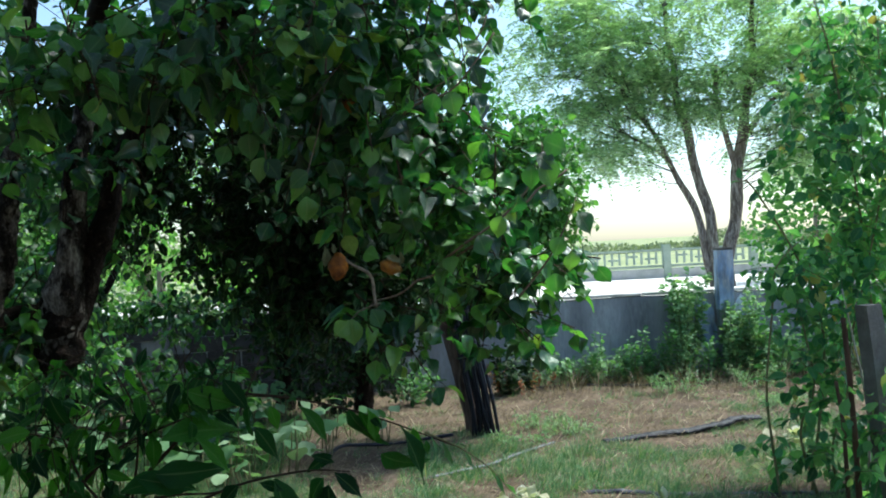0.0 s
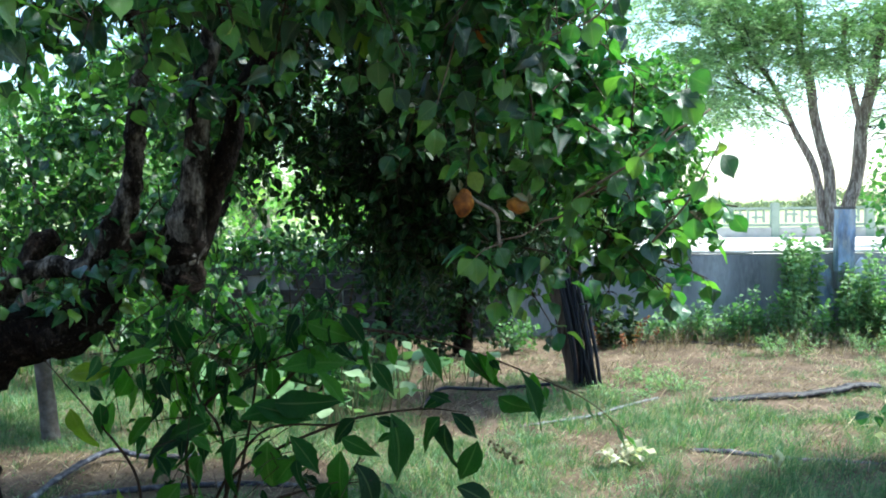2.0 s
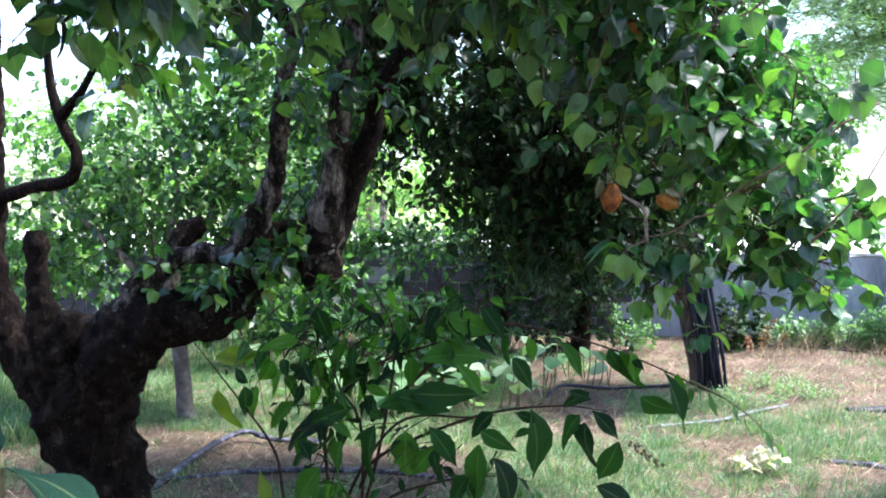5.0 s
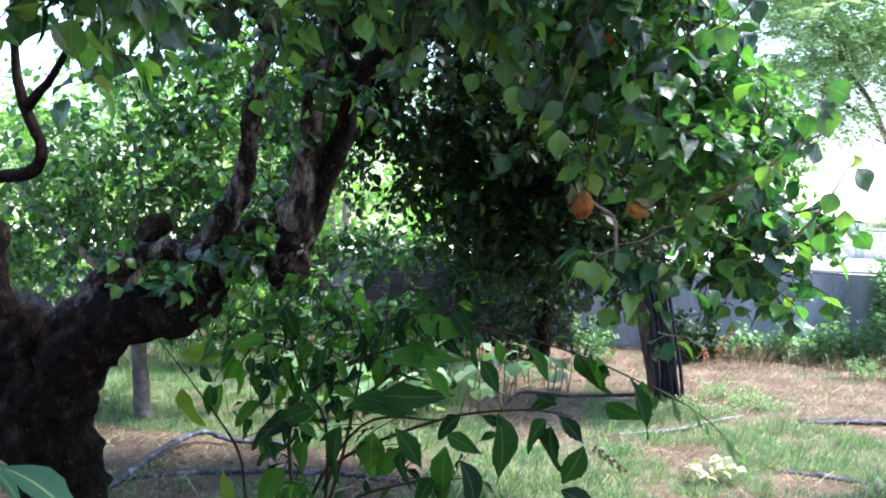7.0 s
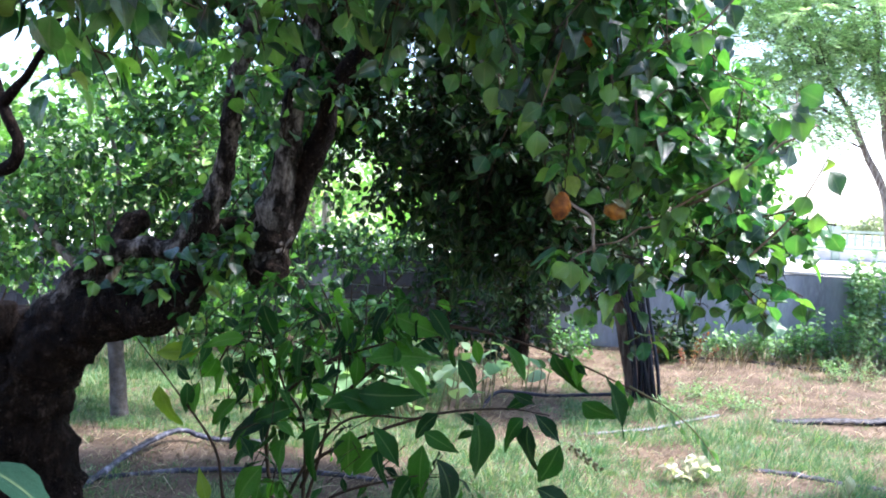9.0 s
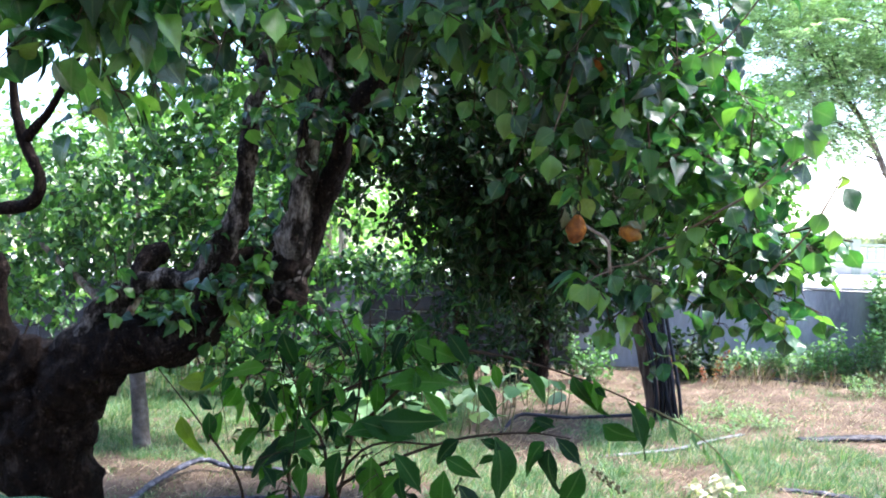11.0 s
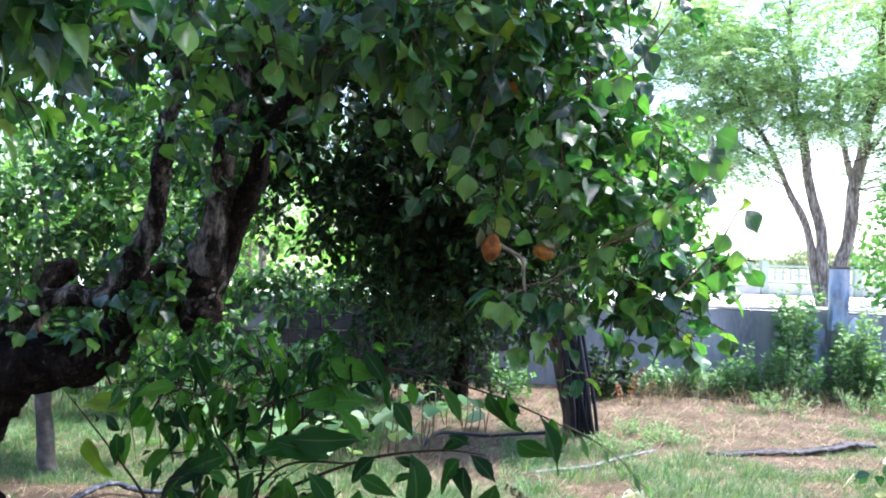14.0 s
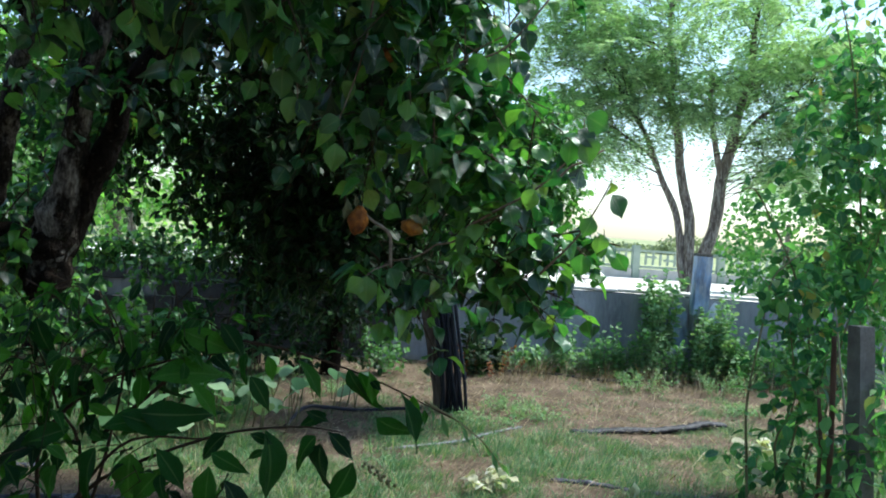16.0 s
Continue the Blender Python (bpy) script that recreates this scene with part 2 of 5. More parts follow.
M_PIPE = surface("black_polythene", [(0.3, (0.004, 0.004, 0.007)), (0.7, (0.01, 0.012, 0.024))], 20.0, 0.45, 0.2, (0.012, 0.014, 0.026), 16.0, spec=0.25)
M_CRUMPLE = surface("crumpled_black_plastic", [(0.45, (0.004, 0.004, 0.008)), (0.6, (0.01, 0.011, 0.018)), (0.74, (0.06, 0.064, 0.085))], 14.0, 0.6, 0.6, (0.015, 0.015, 0.02), 30.0, spec=0.4)
M_STRIP = surface("bleached_plastic_strip", [(0.3, (0.08, 0.09, 0.09)), (0.7, (0.2, 0.21, 0.22))], 12.0, 0.7, 0.4, (0.13, 0.125, 0.11), 40.0)
M_HOSE = surface("dusty_grey_hose", [(0.4, (0.012, 0.014, 0.024)), (0.54, (0.06, 0.066, 0.09)), (0.68, (0.3, 0.31, 0.34))], 16.0, 0.5, 0.5, (0.04, 0.04, 0.05), 40.0, spec=0.3)
M_FRUIT = surface("rotting_pear_skin", [(0.34, (0.06, 0.02, 0.005)), (0.5, (0.24, 0.085, 0.01)), (0.74, (0.48, 0.21, 0.02))], 22.0, 0.6, 0.5, (0.15, 0.055, 0.012), 70.0, spec=0.2)
M_FRUITG = surface("half_ripe_pear_skin", [(0.38, (0.1, 0.12, 0.035)), (0.5, (0.24, 0.11, 0.018)), (0.7, (0.42, 0.19, 0.025))], 14.0, 0.55, 0.3, (0.12, 0.05, 0.015), 60.0, spec=0.25)
M_SHADE_WALL = surface("dull_plaster", [(0.3, (0.22, 0.2, 0.18)), (0.7, (0.32, 0.3, 0.27))], 2.0, 0.95, 0.2)
M_TARP = surface("blue_plastic", [(0.3, (0.03, 0.09, 0.35)), (0.7, (0.06, 0.16, 0.5))], 12.0, 0.45, 0.2)

# ---- building helpers ----
rng = np.random.default_rng(7)


def world_of(ob):
    m = ob.matrix_parent_inverse @ ob.matrix_basis
    return world_of(ob.parent) @ m if ob.parent else ob.matrix_basis.copy()


def attach(ob, parent):
    ob.parent = parent
    ob.matrix_parent_inverse = world_of(parent).inverted()
    return ob


def thing(name, base, label, category, group="", kind=""):
    e = new(name)
    e.empty_display_size = 0.1
    e.location = base
    return tagged(e, label, category, group, kind)


def mesh_of(name, verts, faces, mats, index=None, smooth=True, rib=0):
    me = bpy.data.meshes.new(name)
    me.from_pydata(np.asarray(verts, dtype=float).tolist(), [], faces if isinstance(faces, list) else faces.tolist())
    for m in mats if isinstance(mats, (list, tuple)) else [mats]:
        me.materials.append(m)
    if index is not None:
        me.polygons.foreach_set("material_index", np.asarray(index, dtype=np.int32))
    me.polygons.foreach_set("use_smooth", np.full(len(me.polygons), smooth))
    me.update()
    if rib:  # marks the midrib of every leaf, whose rows have that many columns
        me.attributes.new("rib", "FLOAT", "POINT").data.foreach_set("value", (np.arange(len(me.vertices)) % rib == rib // 2).astype(np.float32))
    return me


def part(name, me, parent, label="", kind=""):
    ob = attach(new(name, me), parent)
    return tagged(ob, label, kind=kind)


def from_bm(name, bm, mat, bevel=0.0, smooth=False):
    if bevel:
        bmesh.ops.bevel(bm, geom=bm.edges[:], offset=bevel, segments=2, affect="EDGES")
    me = bpy.data.meshes.new(name)
    bm.to_mesh(me)
    bm.free()
    me.materials.append(mat)
    me.polygons.foreach_set("use_smooth", np.full(len(me.polygons), smooth))
    return me


def box_bm(x0, x1, y0, y1, z0, z1):
    bm = bmesh.new()
    bmesh.ops.create_cube(bm, size=1)
    for v in bm.verts:
        v.co = ((x0 + x1) / 2 + v.co.x * (x1 - x0), (y0 + y1) / 2 + v.co.y * (y1 - y0), (z0 + z1) / 2 + v.co.z * (z1 - z0))
    return bm


def spline(pts, step):
    """Catmull-Rom through rows of numbers, about step apart."""
    p = np.asarray(pts, float)
    p = np.vstack([2 * p[0] - p[1], p, 2 * p[-1] - p[-2]])
    out = []
    for i in range(1, len(p) - 2):
        n = max(2, int(np.linalg.norm(p[i + 1, :3] - p[i, :3]) / step))
        for k in range(n):
            u = k / n
            a, b, c, d = p[i - 1], p[i], p[i + 1], p[i + 2]
            out.append(0.5 * (2 * b + (c - a) * u + (2 * a - 5 * b + 4 * c - d) * u * u + (3 * b - a - 3 * c + d) * u ** 3))
    out.append(p[-2])
    return np.array(out)


def tube(rows, sides=8, step=0.05, rough=0.0, freq=9.0, cap=True):
    """Verts and faces of a limb through rows of x, y, z, radius, its skin lumpy by rough (a share of the radius)."""
    s = spline(rows, step)
    c, r = s[:, :3], np.maximum(s[:, 3], 0.0008)
    tan = np.gradient(c, axis=0)
    tan /= np.linalg.norm(tan, axis=1, keepdims=True) + 1e-9
    up = np.array([0.3, 1.0, 0.1]) if abs(tan[0][1]) < 0.8 else np.array([1.0, 0.1, 0.2])
    u = np.cross(tan, up)
    u /= np.linalg.norm(u, axis=1, keepdims=True) + 1e-9
    w = np.cross(tan, u)
    a = np.linspace(0, 2 * np.pi, sides, endpoint=False)
    ring = u[:, None] * np.cos(a)[None, :, None] + w[:, None] * np.sin(a)[None, :, None]
    rad = np.repeat(r[:, None], sides, 1)
    if rough:
        for i in range(len(c)):
            for j in range(sides):
                q = Vector(c[i] + ring[i, j] * r[i])
                k = noise.noise(q * freq) + 0.5 * noise.noise(q * freq * 2.7) + 0.35 * noise.noise(Vector((q.x * freq * 5, q.y * freq * 5, q.z * freq * 1.6)))
                rad[i, j] *= 1 + rough * k
    v = (c[:, None] + ring * rad[:, :, None]).reshape(-1, 3)
    n = len(c)
    f = [(i * sides + j, i * sides + (j + 1) % sides, (i + 1) * sides + (j + 1) % sides, (i + 1) * sides + j) for i in range(n - 1) for j in range(sides)]
    if cap:
        f += [tuple(range(sides))[::-1], tuple((n - 1) * sides + j for j in range(sides))]
    return v, f


def join(pieces):
    vs, fs, o = [], [], 0
    for v, f in pieces:
        vs.append(np.asarray(v))
        fs += [tuple(k + o for k in q) for q in f]
        o += len(v)
    return np.vstack(vs), fs


def leaf_shape(widths, fold=0.18, curl=0.25, wave=0.0):
    """A leaf one long along +x, its face up along +z: rows of half widths from stalk to tip, folded along the rib, arched on either side and curled down."""
    n = len(widths)
    v, f = [], []
    for i, h in enumerate(widths):
        x = i / (n - 1)
        z = -curl * x * x
        wv = wave * math.sin(9 * x)
        v += [(x, -h, z + fold * h * 0.75 + wv), (x, -h * 0.55, z + fold * h * 0.65 + wv * 0.4), (x, 0, z), (x, h * 0.55, z + fold * h * 0.65 - wv * 0.4), (x, h, z + fold * h * 0.75 - wv)]
    for i in range(n - 1):
        a, b = 5 * i, 5 * i + 5
        f += [(a + k, b + k, b + k + 1, a + k + 1) for k in range(4)]
    return np.array(v, float), f


def plain_leaf(widths, fold=0.18, curl=0.25):
    """A small leaf of three columns."""
    n = len(widths)
    v, f = [], []
    for i, h in enumerate(widths):
        x = i / (n - 1)
        z = -curl * x * x
        v += [(x, -h, z + fold * h), (x, 0, z), (x, h, z + fold * h)]
    for i in range(n - 1):
        a, b = 3 * i, 3 * i + 3
        f += [(a, b, b + 1, a + 1), (a + 1, b + 1, b + 2, a + 2)]
    return np.array(v, float), f


PEAR = [leaf_shape(w, fold, curl, wave) for w, fold, curl, wave in (
    ([0.02, 0.24, 0.37, 0.43, 0.43, 0.38, 0.27, 0.12, 0.0], 0.3, 0.3, 0.03), ([0.02, 0.21, 0.34, 0.4, 0.41, 0.36, 0.25, 0.1, 0.0], 0.5, 0.55, 0.05),
    ([0.02, 0.27, 0.4, 0.46, 0.46, 0.4, 0.29, 0.13, 0.0], 0.15, 0.15, 0.06), ([0.02, 0.2, 0.31, 0.36, 0.36, 0.3, 0.2, 0.08, 0.0], 0.9, 0.85, 0.07))]
LANCE = [leaf_shape([0.012, 0.077, 0.138, 0.181, 0.194, 0.206, 0.189, 0.189, 0.146, 0.129, 0.077, 0.052, 0.0], 0.4, 0.45, 0.035), leaf_shape([0.012, 0.095, 0.155, 0.198, 0.198, 0.202, 0.172, 0.159, 0.112, 0.095, 0.052, 0.026, 0.0], 0.25, 0.75, 0.05), leaf_shape([0.012, 0.060, 0.112, 0.163, 0.172, 0.198, 0.181, 0.189, 0.142, 0.129, 0.073, 0.043, 0.0], 0.6, 0.25, 0.05)]
WITHERED = leaf_shape([0.02, 0.1, 0.17, 0.15, 0.19, 0.14, 0.16, 0.06, 0.0], 1.2, 0.5, 0.12)
SLENDER = [(v * np.array([1, 0.7, 1]), f) for v, f in LANCE]
BROAD = [(v * np.array([1, 1.08, 1]), f) for v, f in LANCE]
OVAL = [plain_leaf([0.02, 0.28, 0.36, 0.26, 0.0], 0.3, 0.2), plain_leaf([0.02, 0.24, 0.32, 0.22, 0.0], 0.45, 0.4)]
SLIM = [plain_leaf([0.03, 0.13, 0.0], 0.3, 0.3)]
TINY = [(np.array([(0, 0, 0), (0.5, -0.25, 0.03), (1, 0, -0.1), (0.5, 0.25, 0.03)], float), [(0, 1, 2, 3)])]
BLADE = [(np.array([(0, -0.022, 0), (0, 0.022, 0), (0.5, 0.02, c), (0.5, -0.02, c), (0.95, e, 0.0)], float), [(0, 1, 2, 3), (3, 2, 4)]) for c, e in ((0.1, 0.05), (0.18, -0.08), (0.05, 0.0))]
ROUND = [leaf_shape([0.1, 0.42, 0.52, 0.5, 0.34, 0.05], 0.15, 0.2, 0.05)]


def frames_of(d, nrm):
    d = d / (np.linalg.norm(d, axis=1, keepdims=True) + 1e-9)
    y = np.cross(nrm, d)
    y /= np.linalg.norm(y, axis=1, keepdims=True) + 1e-9
    z = np.cross(d, y)
    return np.stack([d, y, z], 2)


def leaves(P, D, N, S, shapes):
    """Many leaves as one set of verts and faces: place, way of the rib, face, length."""
    R = frames_of(D, N)
    pick = rng.integers(0, len(shapes), len(P))
    vs, fs, o = [], [], 0
    for k, (tv, tf) in enumerate(shapes):
        sel = np.nonzero(pick == k)[0]
        if not len(sel):
            continue
        v = np.einsum("nij,vj->nvi", R[sel], tv) * S[sel, None, None] + P[sel, None]
        vs.append(v.reshape(-1, 3))
        base = o + np.arange(len(sel)) * len(tv)
        for q in tf:
            fs.append(base[:, None] + np.array(q)[None])
        o += len(sel) * len(tv)
    faces = [tuple(r) for a in fs for r in a.tolist()]
    return np.vstack(vs), faces


def rand_dirs(n):
    d = rng.normal(size=(n, 3))
    return d / np.linalg.norm(d, axis=1, keepdims=True)


class Sprays:
    """Gathers twigs and the leaves on them, patch by patch of a crown."""

    def __init__(self, size, hang=0.9, gap=0.035, twig=0.3, droop=0.4, thick=0.0022):
        self.P, self.D, self.N, self.S, self.T = [], [], [], [], []
        self.size, self.hang, self.gap, self.twig, self.droop, self.thick = size, hang, gap, twig, droop, thick

    def along(self, pts, every=None, scale=1.0, lean=0.35, two=False):
        """Leaves along one twig."""
        s = spline(np.column_stack([pts, np.zeros(len(pts))]), 0.02)[:, :3]
        L = np.r_[0, np.cumsum(np.linalg.norm(np.diff(s, axis=0), axis=1))]
        gap = every or self.gap
        at = np.arange(gap * 0.6, L[-1], gap)
        at = at + rng.uniform(-0.3, 0.3, len(at)) * gap
        c = np.stack([np.interp(at, L, s[:, k]) for k in range(3)], 1)
        t = np.gradient(c, axis=0) if len(c) > 1 else np.array([s[-1] - s[0]])
        t /= np.linalg.norm(t, axis=1, keepdims=True) + 1e-9
        for rep in (0, 1) if two else (0,):
            side = rand_dirs(len(c))
            side -= t * np.sum(side * t, axis=1, keepdims=True)
            side /= np.linalg.norm(side, axis=1, keepdims=True) + 1e-9
            d = t * lean + side * 0.9 + np.array([0, 0, -self.hang]) * rng.uniform(-0.1, 1.3, (len(c), 1))
            d /= np.linalg.norm(d, axis=1, keepdims=True)
            self.P.append(c + d * self.size * 0.18)
            self.D.append(d)
            self.N.append(np.array([0, 0, 1.0]) + side * 0.7 + rand_dirs(len(c)) * 0.8)
            self.S.append(self.size * scale * rng.uniform(0.55, 1.3, len(c)))
        self.T.append((pts, self.thick))

    def patch(self, centre, radii, twigs, shell=0.3, pull=None, scale=1.0):
        """Twigs scattered through an egg-shaped patch of the crown."""
        c, r = np.array(centre), np.array(radii)
        for _ in range(twigs):
            d = rand_dirs(1)[0]
            p = c + d * r * (shell + (1 - shell) * rng.uniform() ** 0.5) - np.array([0, 0, -0.3 * self.twig * self.droop])
            way = d * 0.6 + rand_dirs(1)[0] * 0.8 + (np.array(pull) if pull is not None else 0)
            way /= np.linalg.norm(way)
            L = self.twig * rng.uniform(0.6, 1.3)
            sag = np.array([0, 0, -self.droop * L])
            a = p - way * L * 0.5
            self.along([a, a + way * L * 0.45 + sag * 0.15, a + way * L * 0.95 + sag * 0.7], scale=scale)

    def spurs(self, centre, radii, twigs, shell=0.3, scale=1.0):
        """Twigs with rosettes of long-stalked leaves, as on old fruit wood."""
        c, r = np.array(centre), np.array(radii)
        for _ in range(twigs):
            d = rand_dirs(1)[0]
            p = c + d * r * (shell + (1 - shell) * rng.uniform() ** 0.5)
            way = d * 0.5 + rand_dirs(1)[0] * 0.8 + np.array([0, 0, -0.25])
            way /= np.linalg.norm(way)
            L = self.twig * rng.uniform(0.6, 1.3)
            sag = np.array([0, 0, -self.droop * L])
            a = p - way * L * 0.5
            pts = np.array([a, a + way * L * 0.45 + sag * 0.15, a + way * L * 0.95 + sag * 0.7])
            self.T.append((pts, self.thick))
            for u in np.arange(rng.uniform(0.1, 0.3), 1.01, 0.27):
                q = np.array([np.interp(u, (0, 0.5, 1), pts[:, i]) for i in range(3)])
                k = int(rng.integers(3, 7))
                out = rand_dirs(k) * np.array([1, 1, 0.7]) + way * 0.3
                stalk = rng.uniform(0.02, 0.055, (k, 1))
                base = q + out * stalk + np.array([0, 0, -0.35]) * stalk
                self.P.append(base)
                self.D.append(out * 0.8 + rand_dirs(k) * 0.3 + np.array([0, 0, -1.0]) * rng.uniform(0, 1.2, (k, 1)) * self.hang)
                self.N.append(np.array([0, 0, 1.0]) * rng.uniform(0.2, 1.0, (k, 1)) + out * 0.5 + rand_dirs(k) * 0.6)
                self.S.append(self.size * scale * rng.uniform(0.6, 1.3, k))
                for o, b in zip(out * stalk, base):
                    self.T.append(([q, q + o * 0.6, b], 0.0011))

    def clear(self, x, z, r, y):
        """No leaf within r of x, z in front of y."""
        for i, P in enumerate(self.P):
            ok = ~((np.hypot(P[:, 0] - x, P[:, 2] - z) < r) & (P[:, 1] < y))
            self.P[i], self.D[i], self.N[i], self.S[i] = P[ok], self.D[i][ok], self.N[i][ok], self.S[i][ok]

    def arrays(self):
        return np.vstack(self.P), np.vstack(self.D), np.vstack(self.N), np.concatenate(self.S)

    def build(self, parent, mat, twig_mat, shapes, singles=0, near=(0, 0, 1.6), prefix="crown", label=""):
        P, D, N, S = self.arrays()
        order = np.argsort(np.linalg.norm(P - np.array(near), axis=1))
        if singles:
            one = order[:singles]
            rib = 5 if len(shapes[0][0]) > 15 else 3
            mes = [mesh_of("leaf", v, f, mat, rib=rib) for v, f in shapes]
            R = frames_of(D[one], N[one])
            for k, i in enumerate(one):
                m = Matrix([[*(R[k][a] * S[i]), P[i][a]] for a in range(3)] + [[0, 0, 0, 1]])
                ob = new("leaf", mes[k % len(mes)])
                ob.matrix_basis = m
                attach(ob, parent)
            order = order[singles:]
        if len(order):
            v, f = leaves(P[order], D[order], N[order], S[order], shapes)
            part(prefix, mesh_of(prefix, v, f, mat, rib=5 if len(shapes[0][0]) > 15 else 3), parent, label, "stuff")
        v, f = join([tube([(*p, th * (1.3 - 0.3 * k)) for k, p in enumerate(pts)], 3, 0.12, cap=False) for pts, th in self.T])
        part("twig_work", mesh_of("twig_work", v, f, twig_mat), parent, "thin brown leafy twigs", "stuff")


def hang_leaf(name, place, way, face, size, shape, mat, parent, label=""):
    """One leaf by itself, its rib along way and its face towards face."""
    R = frames_of(np.array([way], float), np.array([face], float))[0]
    ob = new(name, mesh_of(name, *shape, mat, rib=5))
    ob.matrix_basis = Matrix([[*(R[a] * size), place[a]] for a in range(3)] + [[0, 0, 0, 1]])
    return tagged(attach(ob, parent), label)


def limb(name, rows, parent, mat, sides=14, step=0.035, rough=0.16, freq=9.0, label=""):
    v, f = tube(rows, sides, step, rough, freq)
    return part(name, mesh_of(name, v, f, mat), parent, label)


# ---- ground, walls, road, fence ----
WALL_Y, ROAD_Z = 10.2, 0.45


def height(x, y):
    if y > WALL_Y + 0.1:
        return ROAD_Z + (0.0 if y < 25 else min(1.0, (y - 25) * 0.006))
    return 0.05 * noise.noise(Vector((x * 0.5, y * 0.5, 0))) + 0.02 * noise.noise(Vector((x * 2.2, y * 2.2, 5)))


def build_ground():
    xs = np.r_[-900, -400, -150, -60, -30, -18, np.arange(-12, 12.01, 0.2), 18, 30, 60, 150, 400, 900]
    ys = np.r_[-900, -300, -80, -30, -12, -6, np.arange(-3, 10.15, 0.2), 10.25, 10.32, np.arange(11, 26, 1.0), 30, 40, 60, 100, 200, 450, 900]
    v = [(x, y, height(x, y)) for y in ys for x in xs]
    n = len(xs)
    f, idx = [], []
    for j in range(len(ys) - 1):
        for i in range(n - 1):
            f.append((j * n + i, j * n + i + 1, (j + 1) * n + i + 1, (j + 1) * n + i))
            idx.append(0 if ys[j] < 10.3 else 1 if ys[j] < 25 else 2)
    ob = new("ground", mesh_of("ground", v, f, [M_GARDEN, M_ROAD, M_FIELD], idx))
    tagged(ob, "dry straw-strewn garden soil, pale road and meadow beyond", "ground", kind="structure")


def build_wall(name, a, b, thick, top, label):
    a, b = Vector(a), Vector(b)
    L = (b - a).length
    ang = math.atan2(b.y - a.y, b.x - a.x)
    root = thing(name, (a.x, a.y, 0), label, "garden wall", kind="structure")
    n = int(L / 0.25)
    bm = bmesh.new()
    rows = [(-thick / 2, -0.3), (-thick / 2, top * 0.33), (-thick / 2, top * 0.66), (-thick / 2, top), (thick / 2, top), (thick / 2, -0.3)]
    grid = []
    for i in range(n + 1):
        x = L * i / n
        ring = []
        for k, (y, z) in enumerate(rows):
            q = Vector((x * 1.3, z * 2, k * 0.3))
            zz = z + (0.02 * noise.noise(q * 1.7) if z == top else 0)
            yy = y + 0.012 * noise.noise(q * 2.3)
            p = Vector((a.x + math.cos(ang) * x - math.sin(ang) * yy, a.y + math.sin(ang) * x + math.cos(ang) * yy, zz))
            ring.append(bm.verts.new(p))
        grid.append(ring)
    for i in range(n):
        for k in range(len(rows) - 1):
            bm.faces.new((grid[i][k], grid[i + 1][k], grid[i + 1][k + 1], grid[i][k + 1]))
    bm.faces.new(grid[0])
    bm.faces.new(grid[-1][::-1])
    bmesh.ops.recalc_face_normals(bm, faces=bm.faces[:])
    part("wall_body", from_bm("wall_body", bm, M_WALL), root)
    # mortar coping, lapping the edge by a finger
    pieces = []
    x = 0.0
    while x < L - 0.1:
        w = min(rng.uniform(1.2, 1.9), L - x)
        bmc = box_bm(x + 0.004, x + w - 0.004, -thick / 2 - 0.015, thick / 2 + 0.015, top + 0.015 + rng.uniform(0, 0.008), top + 0.05 + rng.uniform(0, 0.012))
        bmesh.ops.bevel(bmc, geom=bmc.edges[:], offset=0.008, segments=1, affect="EDGES")
        m = Matrix.Translation((a.x, a.y, 0)) @ Matrix.Rotation(ang, 4, "Z")
        bmesh.ops.transform(bmc, matrix=m, verts=bmc.verts[:])
        part("coping", from_bm("coping", bmc, M_COPING), root)
        x += w
    return root


build_ground()
build_wall("wall_back", (-3.45, WALL_Y, 0), (14, WALL_Y, 0), 0.2, 0.92, "low weathered grey concrete garden wall with pale coping")
build_wall("wall_left", (-12, 7.0, 0), (-3.24, 10.05, 0), 0.2, 0.92, "low weathered grey concrete side wall behind trees")


def lay_blocks(root, a, b, thick, top):
    """Rough concrete blocks in courses, proud of the side wall's garden face."""
    a, b = Vector(a), Vector(b)
    L, ang = (b - a).length, math.atan2(b.y - a.y, b.x - a.x)
    mes = []
    for _ in range(5):
        bm = box_bm(-0.19, 0.19, -0.02, 0.02, -0.085, 0.085)
        bmesh.ops.bevel(bm, geom=bm.edges[:], offset=0.012, segments=1, affect="EDGES")
        for v in bm.verts:
            v.co += Vector(rng.uniform(-0.008, 0.008, 3))
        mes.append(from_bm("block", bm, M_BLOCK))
    for row in range(5):
        x = 0.2 + 0.2 * (row % 2)
        while x < L - 0.2:
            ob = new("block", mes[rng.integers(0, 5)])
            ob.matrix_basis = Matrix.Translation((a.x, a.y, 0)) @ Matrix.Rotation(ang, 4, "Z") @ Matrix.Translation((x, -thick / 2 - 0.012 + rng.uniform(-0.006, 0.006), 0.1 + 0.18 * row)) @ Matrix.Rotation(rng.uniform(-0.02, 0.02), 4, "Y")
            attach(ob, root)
            x += 0.4


# blocks whose dark colour includes the shade on these wall stretches
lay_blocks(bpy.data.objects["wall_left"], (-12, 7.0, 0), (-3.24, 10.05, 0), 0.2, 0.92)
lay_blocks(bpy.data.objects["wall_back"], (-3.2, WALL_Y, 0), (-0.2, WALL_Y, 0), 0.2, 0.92)


